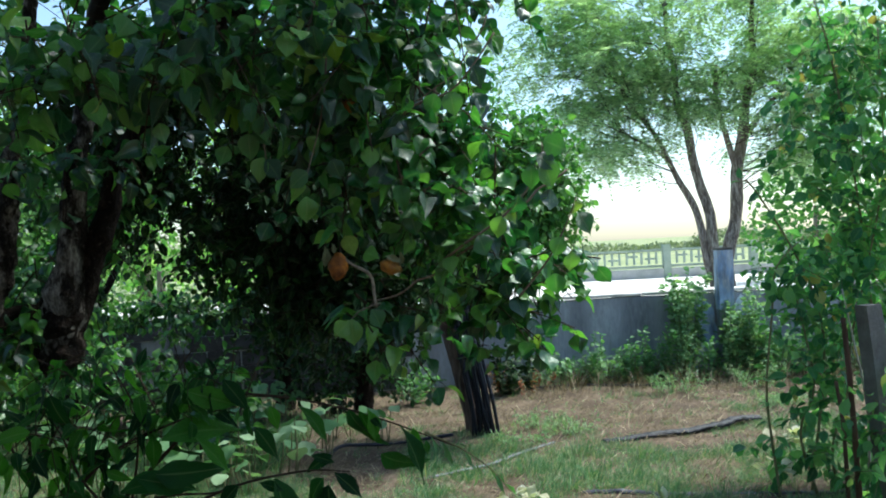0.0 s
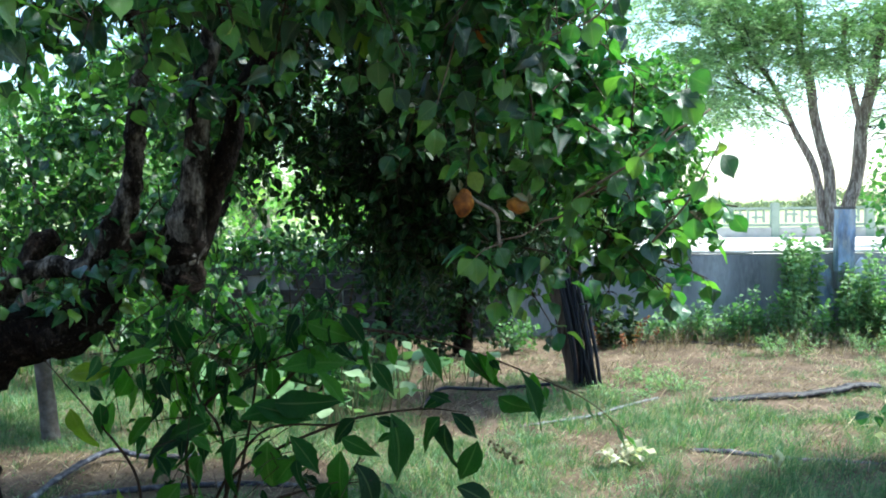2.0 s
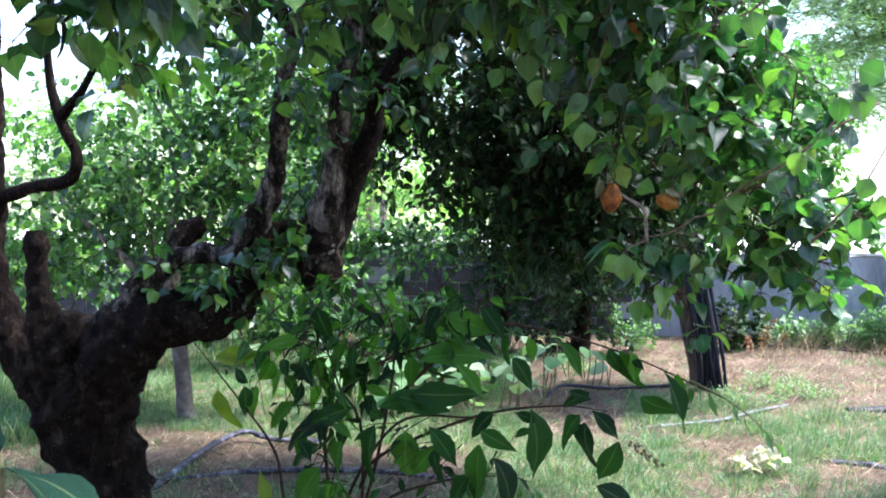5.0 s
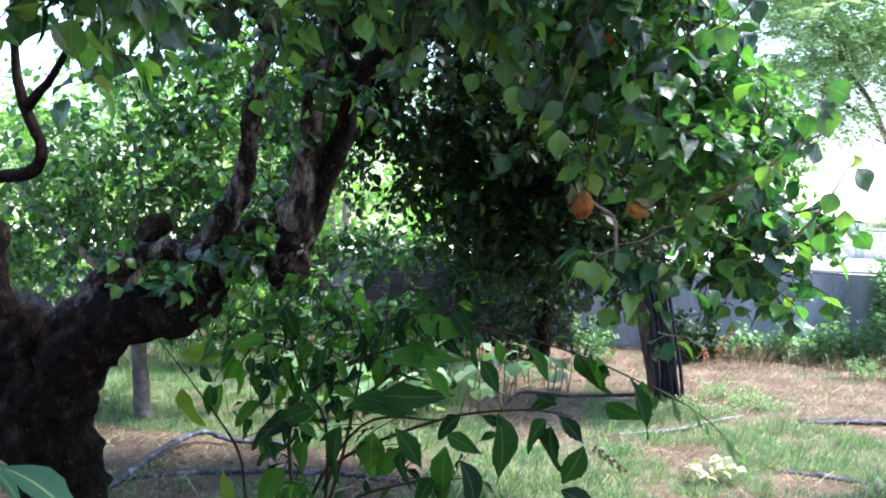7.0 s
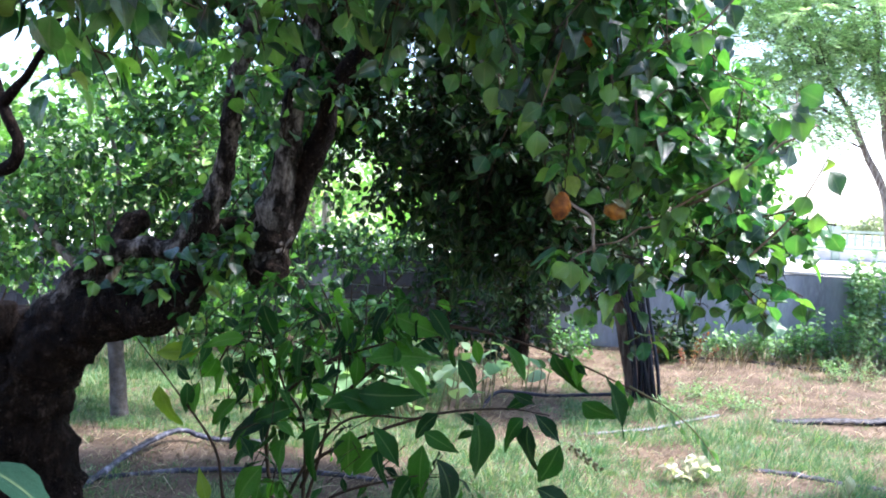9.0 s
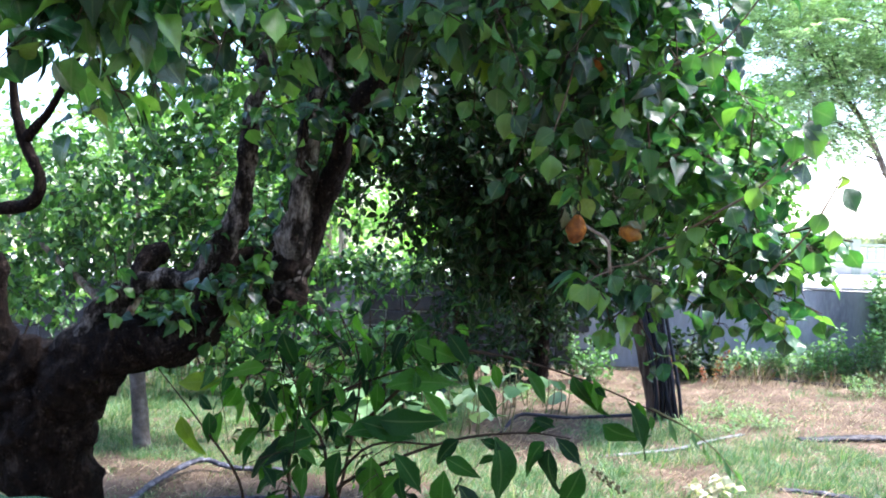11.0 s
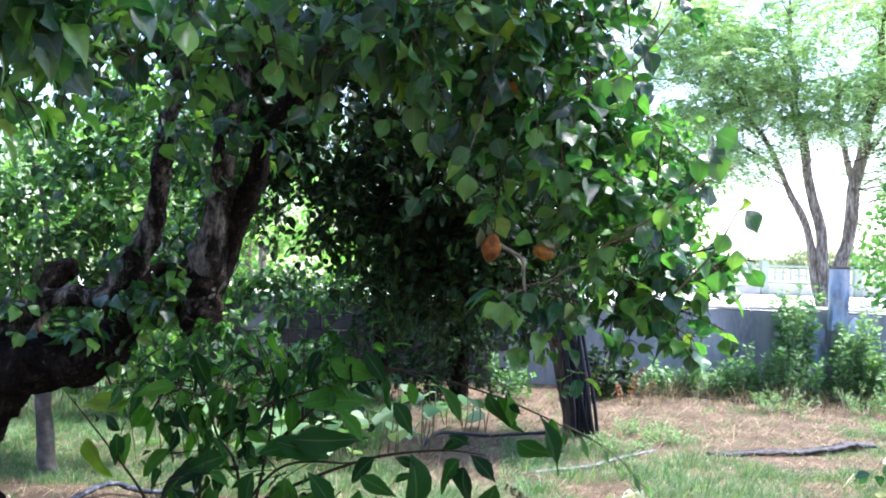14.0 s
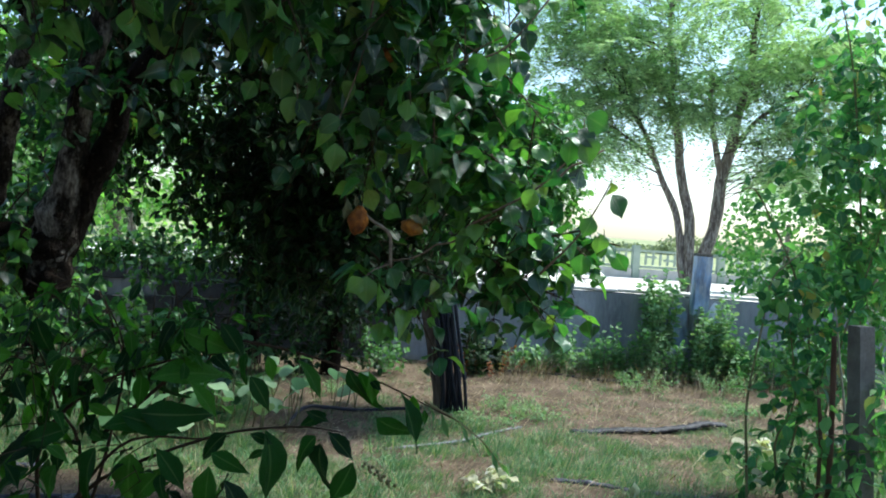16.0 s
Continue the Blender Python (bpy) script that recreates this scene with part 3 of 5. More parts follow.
def build_pole():
    root = thing("gate_pillar", (3.2, 9.92, 0), "flaking blue-limewashed square concrete pillar against the wall", "pillar")
    bm = box_bm(3.12, 3.3, 9.93, 10.07, 0.74, 1.42)
    bmesh.ops.subdivide_edges(bm, edges=bm.edges[:], cuts=6, use_grid_fill=True)
    for v in bm.verts:
        v.co += Vector((noise.noise(v.co * 6), noise.noise(v.co * 6 + Vector((3, 1, 2))), 0)) * 0.012
    part("shaft", from_bm("shaft", bm, M_BLUE, smooth=False), root)
    bm = box_bm(3.125, 3.295, 9.935, 10.07, -0.1, 0.75)
    bmesh.ops.subdivide_edges(bm, edges=bm.edges[:], cuts=6, use_grid_fill=True)
    for v in bm.verts:
        v.co += Vector((noise.noise(v.co * 6), noise.noise(v.co * 6 + Vector((3, 1, 2))), 0)) * 0.012
    part("foot", from_bm("foot", bm, M_WALL), root, "bare grey concrete foot")
    part("cap", from_bm("cap", box_bm(3.11, 3.31, 9.92, 10.08, 1.42, 1.45), M_POST, 0.012), root, "grey mortar cap")
    # a thin splash of the same limewash on the wall beside it
    for x, z, rx, rz in ((2.98, 0.5, 0.16, 0.32), (3.42, 0.55, 0.12, 0.3)):
        bm = bmesh.new()
        ring = [bm.verts.new((x + rx * math.cos(a) * (1 + 0.25 * math.sin(5 * a + x)), 10.072, z + rz * math.sin(a) * (1 + 0.15 * math.sin(3 * a + x)))) for a in np.linspace(0, 2 * math.pi, 20, endpoint=False)]
        ext = bmesh.ops.extrude_face_region(bm, geom=[bm.faces.new(ring)])
        bmesh.ops.translate(bm, vec=(0, 0.03, 0), verts=[v for v in ext["geom"] if isinstance(v, bmesh.types.BMVert)])
        bmesh.ops.recalc_face_normals(bm, faces=bm.faces[:])
        part("limewash_splash", from_bm("limewash_splash", bm, M_BLUE), root)


build_pole()


def build_shade_walls():
    """Unseen wall and slab added behind and above the camera to block light."""
    ob = new("shade_wall", from_bm("shade_wall", box_bm(-7, 0.4, -1.5, -1.25, -0.1, 6.0), M_SHADE_WALL, 0.01))
    tagged(ob, "plain unseen wall added behind the camera to block sky light", "wall", kind="structure")
    ob = new("shade_slab", from_bm("shade_slab", box_bm(-5, -0.2, -1.24, 1.98, 2.75, 2.87), M_SHADE_WALL, 0.01))
    tagged(ob, "plain unseen slab added above the camera to shade the near leaves", "ceiling", kind="structure")


build_shade_walls()


def build_fence():
    """Precast fence across the road: posts, rails and a fret of short bars on a plinth."""
    y = 25.0
    z0 = 0.45
    post_me = from_bm("post", box_bm(-0.11, 0.11, -0.11, 0.11, z0 - 0.1, z0 + 0.95), M_FENCE, 0.02)
    plinth_me = from_bm("plinth", box_bm(0.11, 2.39, -0.09, 0.09, z0 - 0.1, z0 + 0.27), M_PLINTH, 0.015)
    rail_me = from_bm("rail", box_bm(0.11, 2.39, -0.04, 0.04, 0, 0.07), M_FENCE, 0.01)
    bar_me = from_bm("bar", box_bm(-0.03, 0.03, -0.03, 0.03, 0, 0.34), M_FENCE)
    fret_me = from_bm("fret", box_bm(-0.16, 0.16, -0.028, 0.028, 0, 0.06), M_FENCE)
    for k in range(11):
        x = -3.6 + 2.5 * k
        root = thing("roadside_fence", (x, y, z0), "pale green precast concrete fence panel on a plinth beside the road", "fence", "roadside fence")

        def put(name, me, dx, dz):
            ob = new(name, me)
            ob.location = (x + dx, y, dz)
            attach(ob, root)
        put("post", post_me, 0, 0)
        put("plinth", plinth_me, 0, 0)
        put("rail", rail_me, 0, z0 + 0.3)
        put("rail", rail_me, 0, z0 + 0.76)
        for i in range(10):
            put("bar", bar_me, 0.3 + i * 0.212, z0 + 0.4)
        for i in range(4):
            put("fret", fret_me, 0.45 + i * 0.53, z0 + (0.52 if i % 2 else 0.6))


build_fence()

# ---- the old pear tree ----


def pear_twig(tree, rows, blades):
    """A twig with its own leaves, each by x, z, way, length and skin."""
    twig = limb("twig", rows, tree, M_DRYTWIG, 7, 0.03, 0.15)
    for k, (x, z, dx, dz, size, skin) in enumerate(blades):
        hang_leaf("leaf", (x, 2.93 - 0.01 * (k % 3), z), (dx, -0.1 + 0.12 * (k % 4), dz), (0.35 * math.sin(2.3 * k + x), -1.0, 0.25 + 0.3 * math.cos(1.7 * k)), size, PEAR[k % 4], skin, twig, "yellowing leaf" if skin is M_YELLOW else "")


def build_pear():
    root = thing("pear_tree", (-2.83, 3.7, 0), "old gnarled pear tree with drooping leafy boughs in dry grass", "tree")
    limb("trunk", [(-2.7, 3.7, -0.12, 0.26), (-2.735, 3.7, 0.08, 0.195), (-2.78, 3.7, 0.36, 0.185), (-2.84, 3.7, 0.62, 0.21), (-2.86, 3.7, 0.82, 0.19), (-2.86, 3.68, 0.98, 0.09)], root, M_BARK, 36, 0.02, 0.3, 8.0, label="thick knotted dark brown trunk")
    limb("stem", [(-2.88, 3.7, 0.3, 0.13), (-3.02, 3.7, 0.56, 0.125), (-3.17, 3.7, 0.78, 0.105), (-3.29, 3.7, 0.99, 0.08), (-3.35, 3.7, 1.25, 0.066), (-3.35, 3.72, 1.6, 0.058), (-3.4, 3.8, 2.5, 0.04)], root, M_BARK, 20, 0.025, 0.3, 10.0)
    limb("stub", [(-2.95, 3.62, 0.75, 0.11), (-2.98, 3.6, 0.92, 0.085), (-3.01, 3.6, 1.12, 0.055), (-3.02, 3.6, 1.25, 0.05), (-3.02, 3.6, 1.33, 0.058), (-3.025, 3.6, 1.4, 0.038)], root, M_BARK, 18, 0.018, 0.35, 14.0, label="sawn-off stub with pale end")
    limb("stub", [(-2.4, 3.72, 1.25, 0.045), (-2.38, 3.77, 1.34, 0.05), (-2.34, 3.8, 1.4, 0.052), (-2.28, 3.82, 1.43, 0.03)], root, M_BARK, 14, 0.02, 0.45, 16.0, label="broken dead snag")
    limb("knot", [(-2.86, 3.6, 0.82, 0.09), (-2.83, 3.56, 0.95, 0.07), (-2.82, 3.55, 1.03, 0.045)], root, M_BARK, 16, 0.02, 0.4, 14.0)
    limb("limb", [(-2.78, 3.66, 0.62, 0.19), (-2.66, 3.64, 0.8, 0.17), (-2.5, 3.63, 0.95, 0.15), (-2.3, 3.62, 1.02, 0.125), (-2.14, 3.62, 1.02, 0.11), (-2.03, 3.62, 1.1, 0.095), (-1.985, 3.64, 1.22, 0.075), (-1.96, 3.66, 1.34, 0.06), (-1.94, 3.67, 1.46, 0.045)], root, M_BARK, 24, 0.02, 0.34, 9.0)
    limb("limb", [(-2.7, 3.68, 0.9, 0.12), (-2.54, 3.66, 1.07, 0.088), (-2.45, 3.66, 1.2, 0.062), (-2.36, 3.66, 1.265, 0.05), (-2.21, 3.66, 1.305, 0.043), (-2.08, 3.66, 1.295, 0.052), (-1.99, 3.66, 1.365, 0.066), (-1.93, 3.68, 1.48, 0.056), (-1.87, 3.7, 1.64, 0.045), (-1.84, 3.7, 1.88, 0.042), (-1.82, 3.7, 2.06, 0.038), (-1.77, 3.7, 2.24, 0.036), (-1.7, 3.75, 2.9, 0.026)], root, M_LIMB, 20, 0.02, 0.34, 12.0)
    limb("limb", [(-1.675, 3.75, 1.165, 0.04), (-1.68, 3.75, 1.19, 0.075), (-1.68, 3.75, 1.25, 0.086), (-1.665, 3.75, 1.36, 0.09), (-1.635, 3.75, 1.5, 0.085), (-1.595, 3.73, 1.66, 0.062), (-1.57, 3.72, 1.86, 0.053), (-1.55, 3.72, 2.07, 0.05), (-1.5, 3.75, 2.32, 0.046), (-1.4, 3.75, 2.95, 0.03)], root, M_LIMB, 24, 0.02, 0.3, 9.0)
    limb("bough", [(-1.65, 3.8, 1.34, 0.07), (-1.59, 3.8, 1.5, 0.066), (-1.51, 3.78, 1.68, 0.056), (-1.44, 3.78, 1.84, 0.048), (-1.37, 3.76, 2.06, 0.042), (-1.0, 3.7, 2.5, 0.042), (-0.5, 3.5, 2.85, 0.034), (-0.1, 3.4, 2.85, 0.02), (0.1, 3.35, 2.75, 0.008)], root, M_BARK, 14, 0.03, 0.2)
    limb("bough", [(-1.97, 3.72, 1.36, 0.06), (-1.88, 3.82, 1.4, 0.05), (-1.77, 3.84, 1.4, 0.05), (-1.66, 3.8, 1.36, 0.06)], root, M_BARK, 14, 0.025, 0.3, 12.0)
    limb("stub", [(-1.635, 3.74, 1.15, 0.03), (-1.65, 3.74, 1.175, 0.075), (-1.672, 3.74, 1.25, 0.092), (-1.665, 3.745, 1.36, 0.096), (-1.64, 3.75, 1.47, 0.084), (-1.62, 3.755, 1.56, 0.06)], root, M_BARK, 22, 0.018, 0.4, 13.0, label="dark swollen broken-off foot of the limb")
    limb("bough", [(-3.35, 3.72, 1.54, 0.036), (-3.12, 3.7, 1.6, 0.031), (-2.9, 3.68, 1.635, 0.03), (-2.84, 3.66, 1.75, 0.028), (-2.93, 3.66, 1.94, 0.025), (-2.98, 3.66, 2.17, 0.02), (-2.95, 3.6, 2.6, 0.018)], root, M_BARK, 14, 0.025, 0.2)
    limb("bough", [(-2.92, 3.66, 1.92, 0.026), (-2.84, 3.65, 2.0, 0.022), (-2.77, 3.64, 2.07, 0.018), (-2.6, 3.6, 2.3, 0.012)], root, M_BARK, 10, 0.03, 0.15)
    limb("bough", [(-1.42, 3.8, 2.36, 0.05), (-1.3, 3.4, 2.6, 0.035), (-1.0, 3.0, 2.6, 0.025), (-0.6, 2.8, 2.4, 0.014)], root, M_BARK, 10, 0.04, 0.15)
    limb("bough", [(-1.8, 3.8, 2.3, 0.035), (-1.9, 3.3, 2.55, 0.028), (-1.9, 2.9, 2.5, 0.02), (-1.7, 2.6, 2.3, 0.01)], root, M_BARK, 10, 0.04, 0.15)
    # the fruiting twigs
    for rows, k, skin in (([(0.45, 3.12, 1.86, 0.006), (0.2, 3.1, 1.68, 0.008), (0.01, 3.1, 1.54, 0.007), (-0.18, 3.1, 1.45, 0.005), (-0.29, 3.1, 1.4, 0.003)], 0.6, M_DRYTWIG),
                          ([(-0.24, 3.08, 1.4, 0.009), (-0.245, 3.07, 1.5, 0.01), (-0.29, 3.06, 1.55, 0.009), (-0.36, 3.06, 1.61, 0.007)], 0.62, M_GREYTWIG),
                          ([(0.2, 3.1, 2.42, 0.007), (0.07, 3.1, 2.22, 0.006), (-0.1, 3.1, 2.12, 0.004), (-0.18, 3.1, 2.08, 0.003)], 0.5, M_DRYTWIG)):
        limb("twig", [(x + 0.012 * math.sin(31 * x + 17 * z), y, z + 0.008 * math.sin(43 * x), r * k) for x, y, z, r in spline(rows, 0.05)], root, skin, 8, 0.03, 0.12)
    sp = Sprays(0.07, hang=0.5, gap=0.034, twig=0.34, droop=0.5, thick=0.003)
    # the leafy curtain hanging towards the camera
    for place, size, n in (((-0.2, 3.2, 2.21), (0.37, 0.35, 0.35), 34), ((0.02, 3.3, 1.83), (0.28, 0.35, 0.27), 26), ((0.25, 3.4, 1.54), (0.26, 0.3, 0.22), 17),
                           ((-0.2, 3.15, 1.38), (0.2, 0.2, 0.1), 6), ((0.2, 3.3, 1.36), (0.18, 0.2, 0.08), 5), ((0.5, 3.5, 1.52), (0.12, 0.15, 0.12), 2),
                           ((0.38, 3.4, 1.86), (0.1, 0.15, 0.12), 2), ((-0.5, 3.0, 2.38), (0.5, 0.35, 0.2), 28), ((-0.42, 3.3, 2.0), (0.2, 0.3, 0.3), 9),
                           ((-0.94, 2.8, 2.29), (0.45, 0.3, 0.15), 16), ((-1.87, 2.9, 2.27), (0.65, 0.35, 0.14), 18), ((-1.46, 2.9, 2.38), (0.65, 0.3, 0.15), 18),
                           ((-0.08, 3.5, 2.05), (0.32, 0.25, 0.45), 20)):
        sp.spurs(place, size, n)
    # spurs on the limbs
    for place, size, n in (((-1.95, 3.72, 1.5), (0.16, 0.12, 0.25), 4), ((-1.9, 3.6, 1.38), (0.12, 0.08, 0.1), 3), ((-1.79, 3.95, 1.5), (0.08, 0.1, 0.2), 9), ((-1.82, 3.64, 1.36), (0.1, 0.05, 0.1), 5), ((-2.25, 3.55, 1.2), (0.3, 0.1, 0.12), 5), ((-1.55, 3.65, 2.1), (0.3, 0.15, 0.15), 5), ((-1.76, 4.2, 1.75), (0.17, 0.2, 0.35), 24), ((-1.75, 4.1, 2.15), (0.3, 0.2, 0.2), 12)):
        sp.spurs(place, size, n, scale=0.9)
    # the crown above and behind; its high patches are unseen, added to block sun
    for place, size, n in (((-0.6, 3.9, 2.85), (1.3, 0.9, 0.45), 155), ((-2.0, 3.9, 3.0), (0.9, 0.9, 0.35), 45), ((-0.7, 2.2, 3.35), (0.9, 0.6, 0.35), 25), ((-0.8, 3.5, 3.5), (1.1, 1.1, 0.4), 110),
                           ((0.0, 3.5, 3.15), (0.5, 0.9, 0.4), 90), ((-0.15, 2.9, 3.15), (0.55, 0.5, 0.3), 90), ((-0.3, 2.9, 3.75), (0.7, 0.8, 0.4), 80)):
        sp.patch(place, size, n, 0.1)
    for x, z in ((-0.365, 1.56), (-0.19, 1.56), (-0.27, 1.5), (-0.46, 1.6)):
        sp.clear(x, z, 0.085, 3.16)
    sp.build(root, M_PEAR, M_TWIG, PEAR, singles=300, near=(-0.3, 1.2, 1.7), label="dense glossy green pear leaves, some yellowing")
    for place, d, size in (((-0.405, 2.985, 1.63), (0.08, 0, -1.0), 0.08), ((-0.2, 2.985, 1.585), (0.9, -0.1, -0.25), 0.06), ((-0.15, 3.0, 1.6), (0.15, 0, -1.0), 0.055), ((-0.38, 2.98, 1.64), (0.3, 0, -0.9), 0.045)):
        hang_leaf("dry_leaf", place, d, (0.5, -1.0, 0.3), size, WITHERED, M_DRYLEAF, root, "pale dried curled leaf")
    # single twigs that stand clear of the curtain, each with its own leaves: place, way, length, skin
    G, Y, L = M_PEAR, M_YELLOW, M_YOUNG
    pear_twig(root, [(0.0, 3.05, 1.56, 0.005), (0.08, 2.99, 1.617, 0.0048), (0.22, 2.95, 1.709, 0.0042), (0.345, 2.95, 1.854, 0.003), (0.353, 2.95, 1.946, 0.002)],
              [(0.31, 1.865, 0.0, -1.0, 0.08, G), (0.345, 1.88, 0.5, -0.85, 0.105, L), (0.355, 1.945, 0.9, -0.4, 0.09, G), (0.262, 1.77, -0.1, -1.0, 0.085, G), (0.33, 1.9, 0.7, -0.5, 0.08, G), (0.2, 1.7, -0.3, -0.9, 0.075, L), (0.12, 1.64, 0.4, -0.9, 0.08, G)])
    pear_twig(root, [(0.26, 3.05, 1.42, 0.004), (0.36, 2.97, 1.55, 0.0035), (0.43, 2.95, 1.68, 0.0025), (0.46, 2.95, 1.75, 0.002)],
              [(0.46, 1.7, 0.55, -0.8, 0.085, G), (0.43, 1.57, 0.0, -1.0, 0.07, L), (0.37, 1.5, 0.05, -1.0, 0.075, G), (0.45, 1.74, 0.3, -0.9, 0.06, G), (0.4, 1.62, -0.4, -0.8, 0.07, L)])
    pear_twig(root, [(-0.85, 2.98, 2.42, 0.005), (-0.78, 2.95, 2.25, 0.004), (-0.72, 2.94, 2.13, 0.003), (-0.645, 2.94, 2.05, 0.0025), (-0.63, 2.94, 2.0, 0.0015)],
              [(-0.77, 2.15, 0.3, -0.9, 0.085, L), (-0.69, 2.12, 0.25, -0.95, 0.085, Y), (-0.63, 2.02, -0.05, -1.0, 0.09, L), (-0.79, 2.27, 0.35, -0.9, 0.12, G), (-0.83, 2.3, -0.3, -0.9, 0.09, G), (-0.75, 2.22, 0.8, -0.5, 0.08, G)])
    pear_twig(root, [(-1.45, 2.95, 2.28, 0.005), (-1.25, 2.92, 2.27, 0.004), (-1.05, 2.9, 2.25, 0.003), (-0.92, 2.9, 2.2, 0.002)],
              [(-1.03, 2.15, 0.1, -1.0, 0.105, L), (-0.93, 2.2, -0.25, -0.95, 0.1, G), (-1.06, 2.38, -0.2, -0.9, 0.09, Y), (-1.2, 2.36, -0.4, -0.8, 0.09, L), (-1.1, 2.22, 0.2, -0.9, 0.09, G), (-1.21, 2.24, -0.1, -1.0, 0.095, G), (-1.36, 2.1, 0.05, -1.0, 0.105, G), (-1.34, 2.26, -0.6, -0.8, 0.085, L)])
    pear_twig(root, [(-1.95, 2.95, 2.5, 0.005), (-1.8, 2.93, 2.4, 0.004), (-1.66, 2.92, 2.26, 0.003), (-1.6, 2.92, 2.15, 0.002)],
              [(-1.72, 2.42, -0.5, -0.7, 0.1, G), (-1.64, 2.2, -0.15, -1.0, 0.09, L), (-1.6, 2.16, 0.4, -0.9, 0.08, G), (-1.82, 2.38, -0.4, -0.9, 0.085, G), (-1.7, 2.3, 0.7, -0.6, 0.08, L)])
    pear_twig(root, [(-0.42, 3.0, 2.5, 0.005), (-0.36, 2.95, 2.38, 0.004), (-0.38, 2.93, 2.1, 0.003), (-0.45, 2.92, 1.85, 0.002)],
              [(-0.34, 2.37, 0.1, -1.0, 0.115, Y), (-0.45, 1.8, 0.05, -1.0, 0.09, L), (-0.355, 1.92, 0.3, -0.9, 0.075, G), (-0.4, 2.0, -0.6, -0.7, 0.08, L), (-0.44, 1.88, -0.8, -0.5, 0.08, L), (-0.3, 2.2, 0.4, -0.9, 0.085, G)])
    pear_twig(root, [(-0.62, 3.0, 2.3, 0.004), (-0.6, 2.95, 2.1, 0.003), (-0.58, 2.94, 1.93, 0.002)],
              [(-0.59, 1.94, -0.3, -0.9, 0.085, L), (-0.58, 1.93, 0.6, -0.7, 0.08, G), (-0.6, 2.05, 0.4, -0.9, 0.08, G)])
    pear_twig(root, [(-0.12, 3.0, 2.06, 0.005), (-0.08, 2.95, 2.09, 0.0045), (0.05, 2.93, 2.13, 0.004), (0.13, 2.93, 2.21, 0.0035), (0.21, 2.93, 2.32, 0.003)],
              [(0.05, 2.13, 0.2, -1.0, 0.085, L), (0.13, 2.21, 0.5, -0.9, 0.08, G), (0.0, 2.12, -0.3, -0.9, 0.075, G), (0.2, 2.3, 0.8, -0.5, 0.075, G), (0.16, 2.25, -0.5, 0.5, 0.07, L)])
    pear_twig(root, [(-0.24, 3.1, 1.42, 0.003), (-0.3, 3.0, 1.4, 0.0025), (-0.33, 2.97, 1.37, 0.002)],
              [(-0.32, 1.38, 0.0, -1.0, 0.09, L), (-0.25, 1.41, 0.5, -0.8, 0.075, G), (-0.33, 1.37, -0.7, -0.6, 0.07, L)])
    young = Sprays(0.066, hang=0.9, gap=0.03, twig=0.25, droop=0.6)
    young.patch((0.22, 3.2, 1.42), (0.2, 0.15, 0.09), 7)
    young.patch((0.1, 3.1, 1.6), (0.25, 0.1, 0.15), 6)
    young.build(root, M_YOUNG, M_TWIG, PEAR, singles=60, prefix="young_leaves", label="paler young leaves at the bough's end")
    # dark leaves close overhead
    near = Sprays(0.072, hang=0.6, gap=0.03, twig=0.26, droop=0.5)
    near.spurs((-1.42, 1.8, 2.07), (0.19, 0.12, 0.11), 17)
    near.spurs((-1.12, 1.85, 2.2), (0.15, 0.1, 0.05), 4)
    near.build(root, M_PEAR, M_TWIG, PEAR, singles=40, prefix="near_leaves")


build_pear()


def build_fruit(place, r, long, mats, label, tilt):
    root = thing("pear", place, label, "fruit", "rotting pears")
    bm = bmesh.new()
    bmesh.ops.create_uvsphere(bm, u_segments=18, v_segments=12, radius=1)
    for v in bm.verts:
        z = v.co.z
        k = 1.0 - 0.32 * max(0, z) ** 1.2
        q = v.co * 2.3 + Vector(place)
        v.co = Vector((v.co.x * r * k, v.co.y * r * k, z * long)) * (1 + 0.22 * noise.noise(q) + 0.1 * noise.noise(q * 2.6))
    bmesh.ops.transform(bm, matrix=pose(*place, *tilt), verts=bm.verts[:])
    part("flesh", from_bm("flesh", bm, mats, smooth=True), root)
    top = pose(*place, *tilt) @ Vector((0, 0, long))
    v, f = tube([(*(top - Vector((0, 0, 0.01))), 0.003), (top.x + 0.006, top.y, top.z + 0.02, 0.002), (top.x + 0.004, top.y, top.z + 0.045, 0.0025)], 6, 0.01)
    part("stalk", mesh_of("stalk", v, f, M_TWIG), root)


build_fruit((-0.365, 3.0, 1.56), 0.034, 0.046, M_FRUIT, "orange-brown rotting pear hanging from a bare twig", (12, 8, 0))
build_fruit((-0.185, 3.03, 1.55), 0.04, 0.027, M_FRUITG, "half-green orange pear hanging beside a dry leaf", (-15, 20, 0))
build_fruit((-0.31, 3.12, 2.14), 0.028, 0.034, M_FRUIT, "small orange-brown pear hidden among leaves", (10, -10, 0))

# ---- the tree with pipes hung on its trunk ----


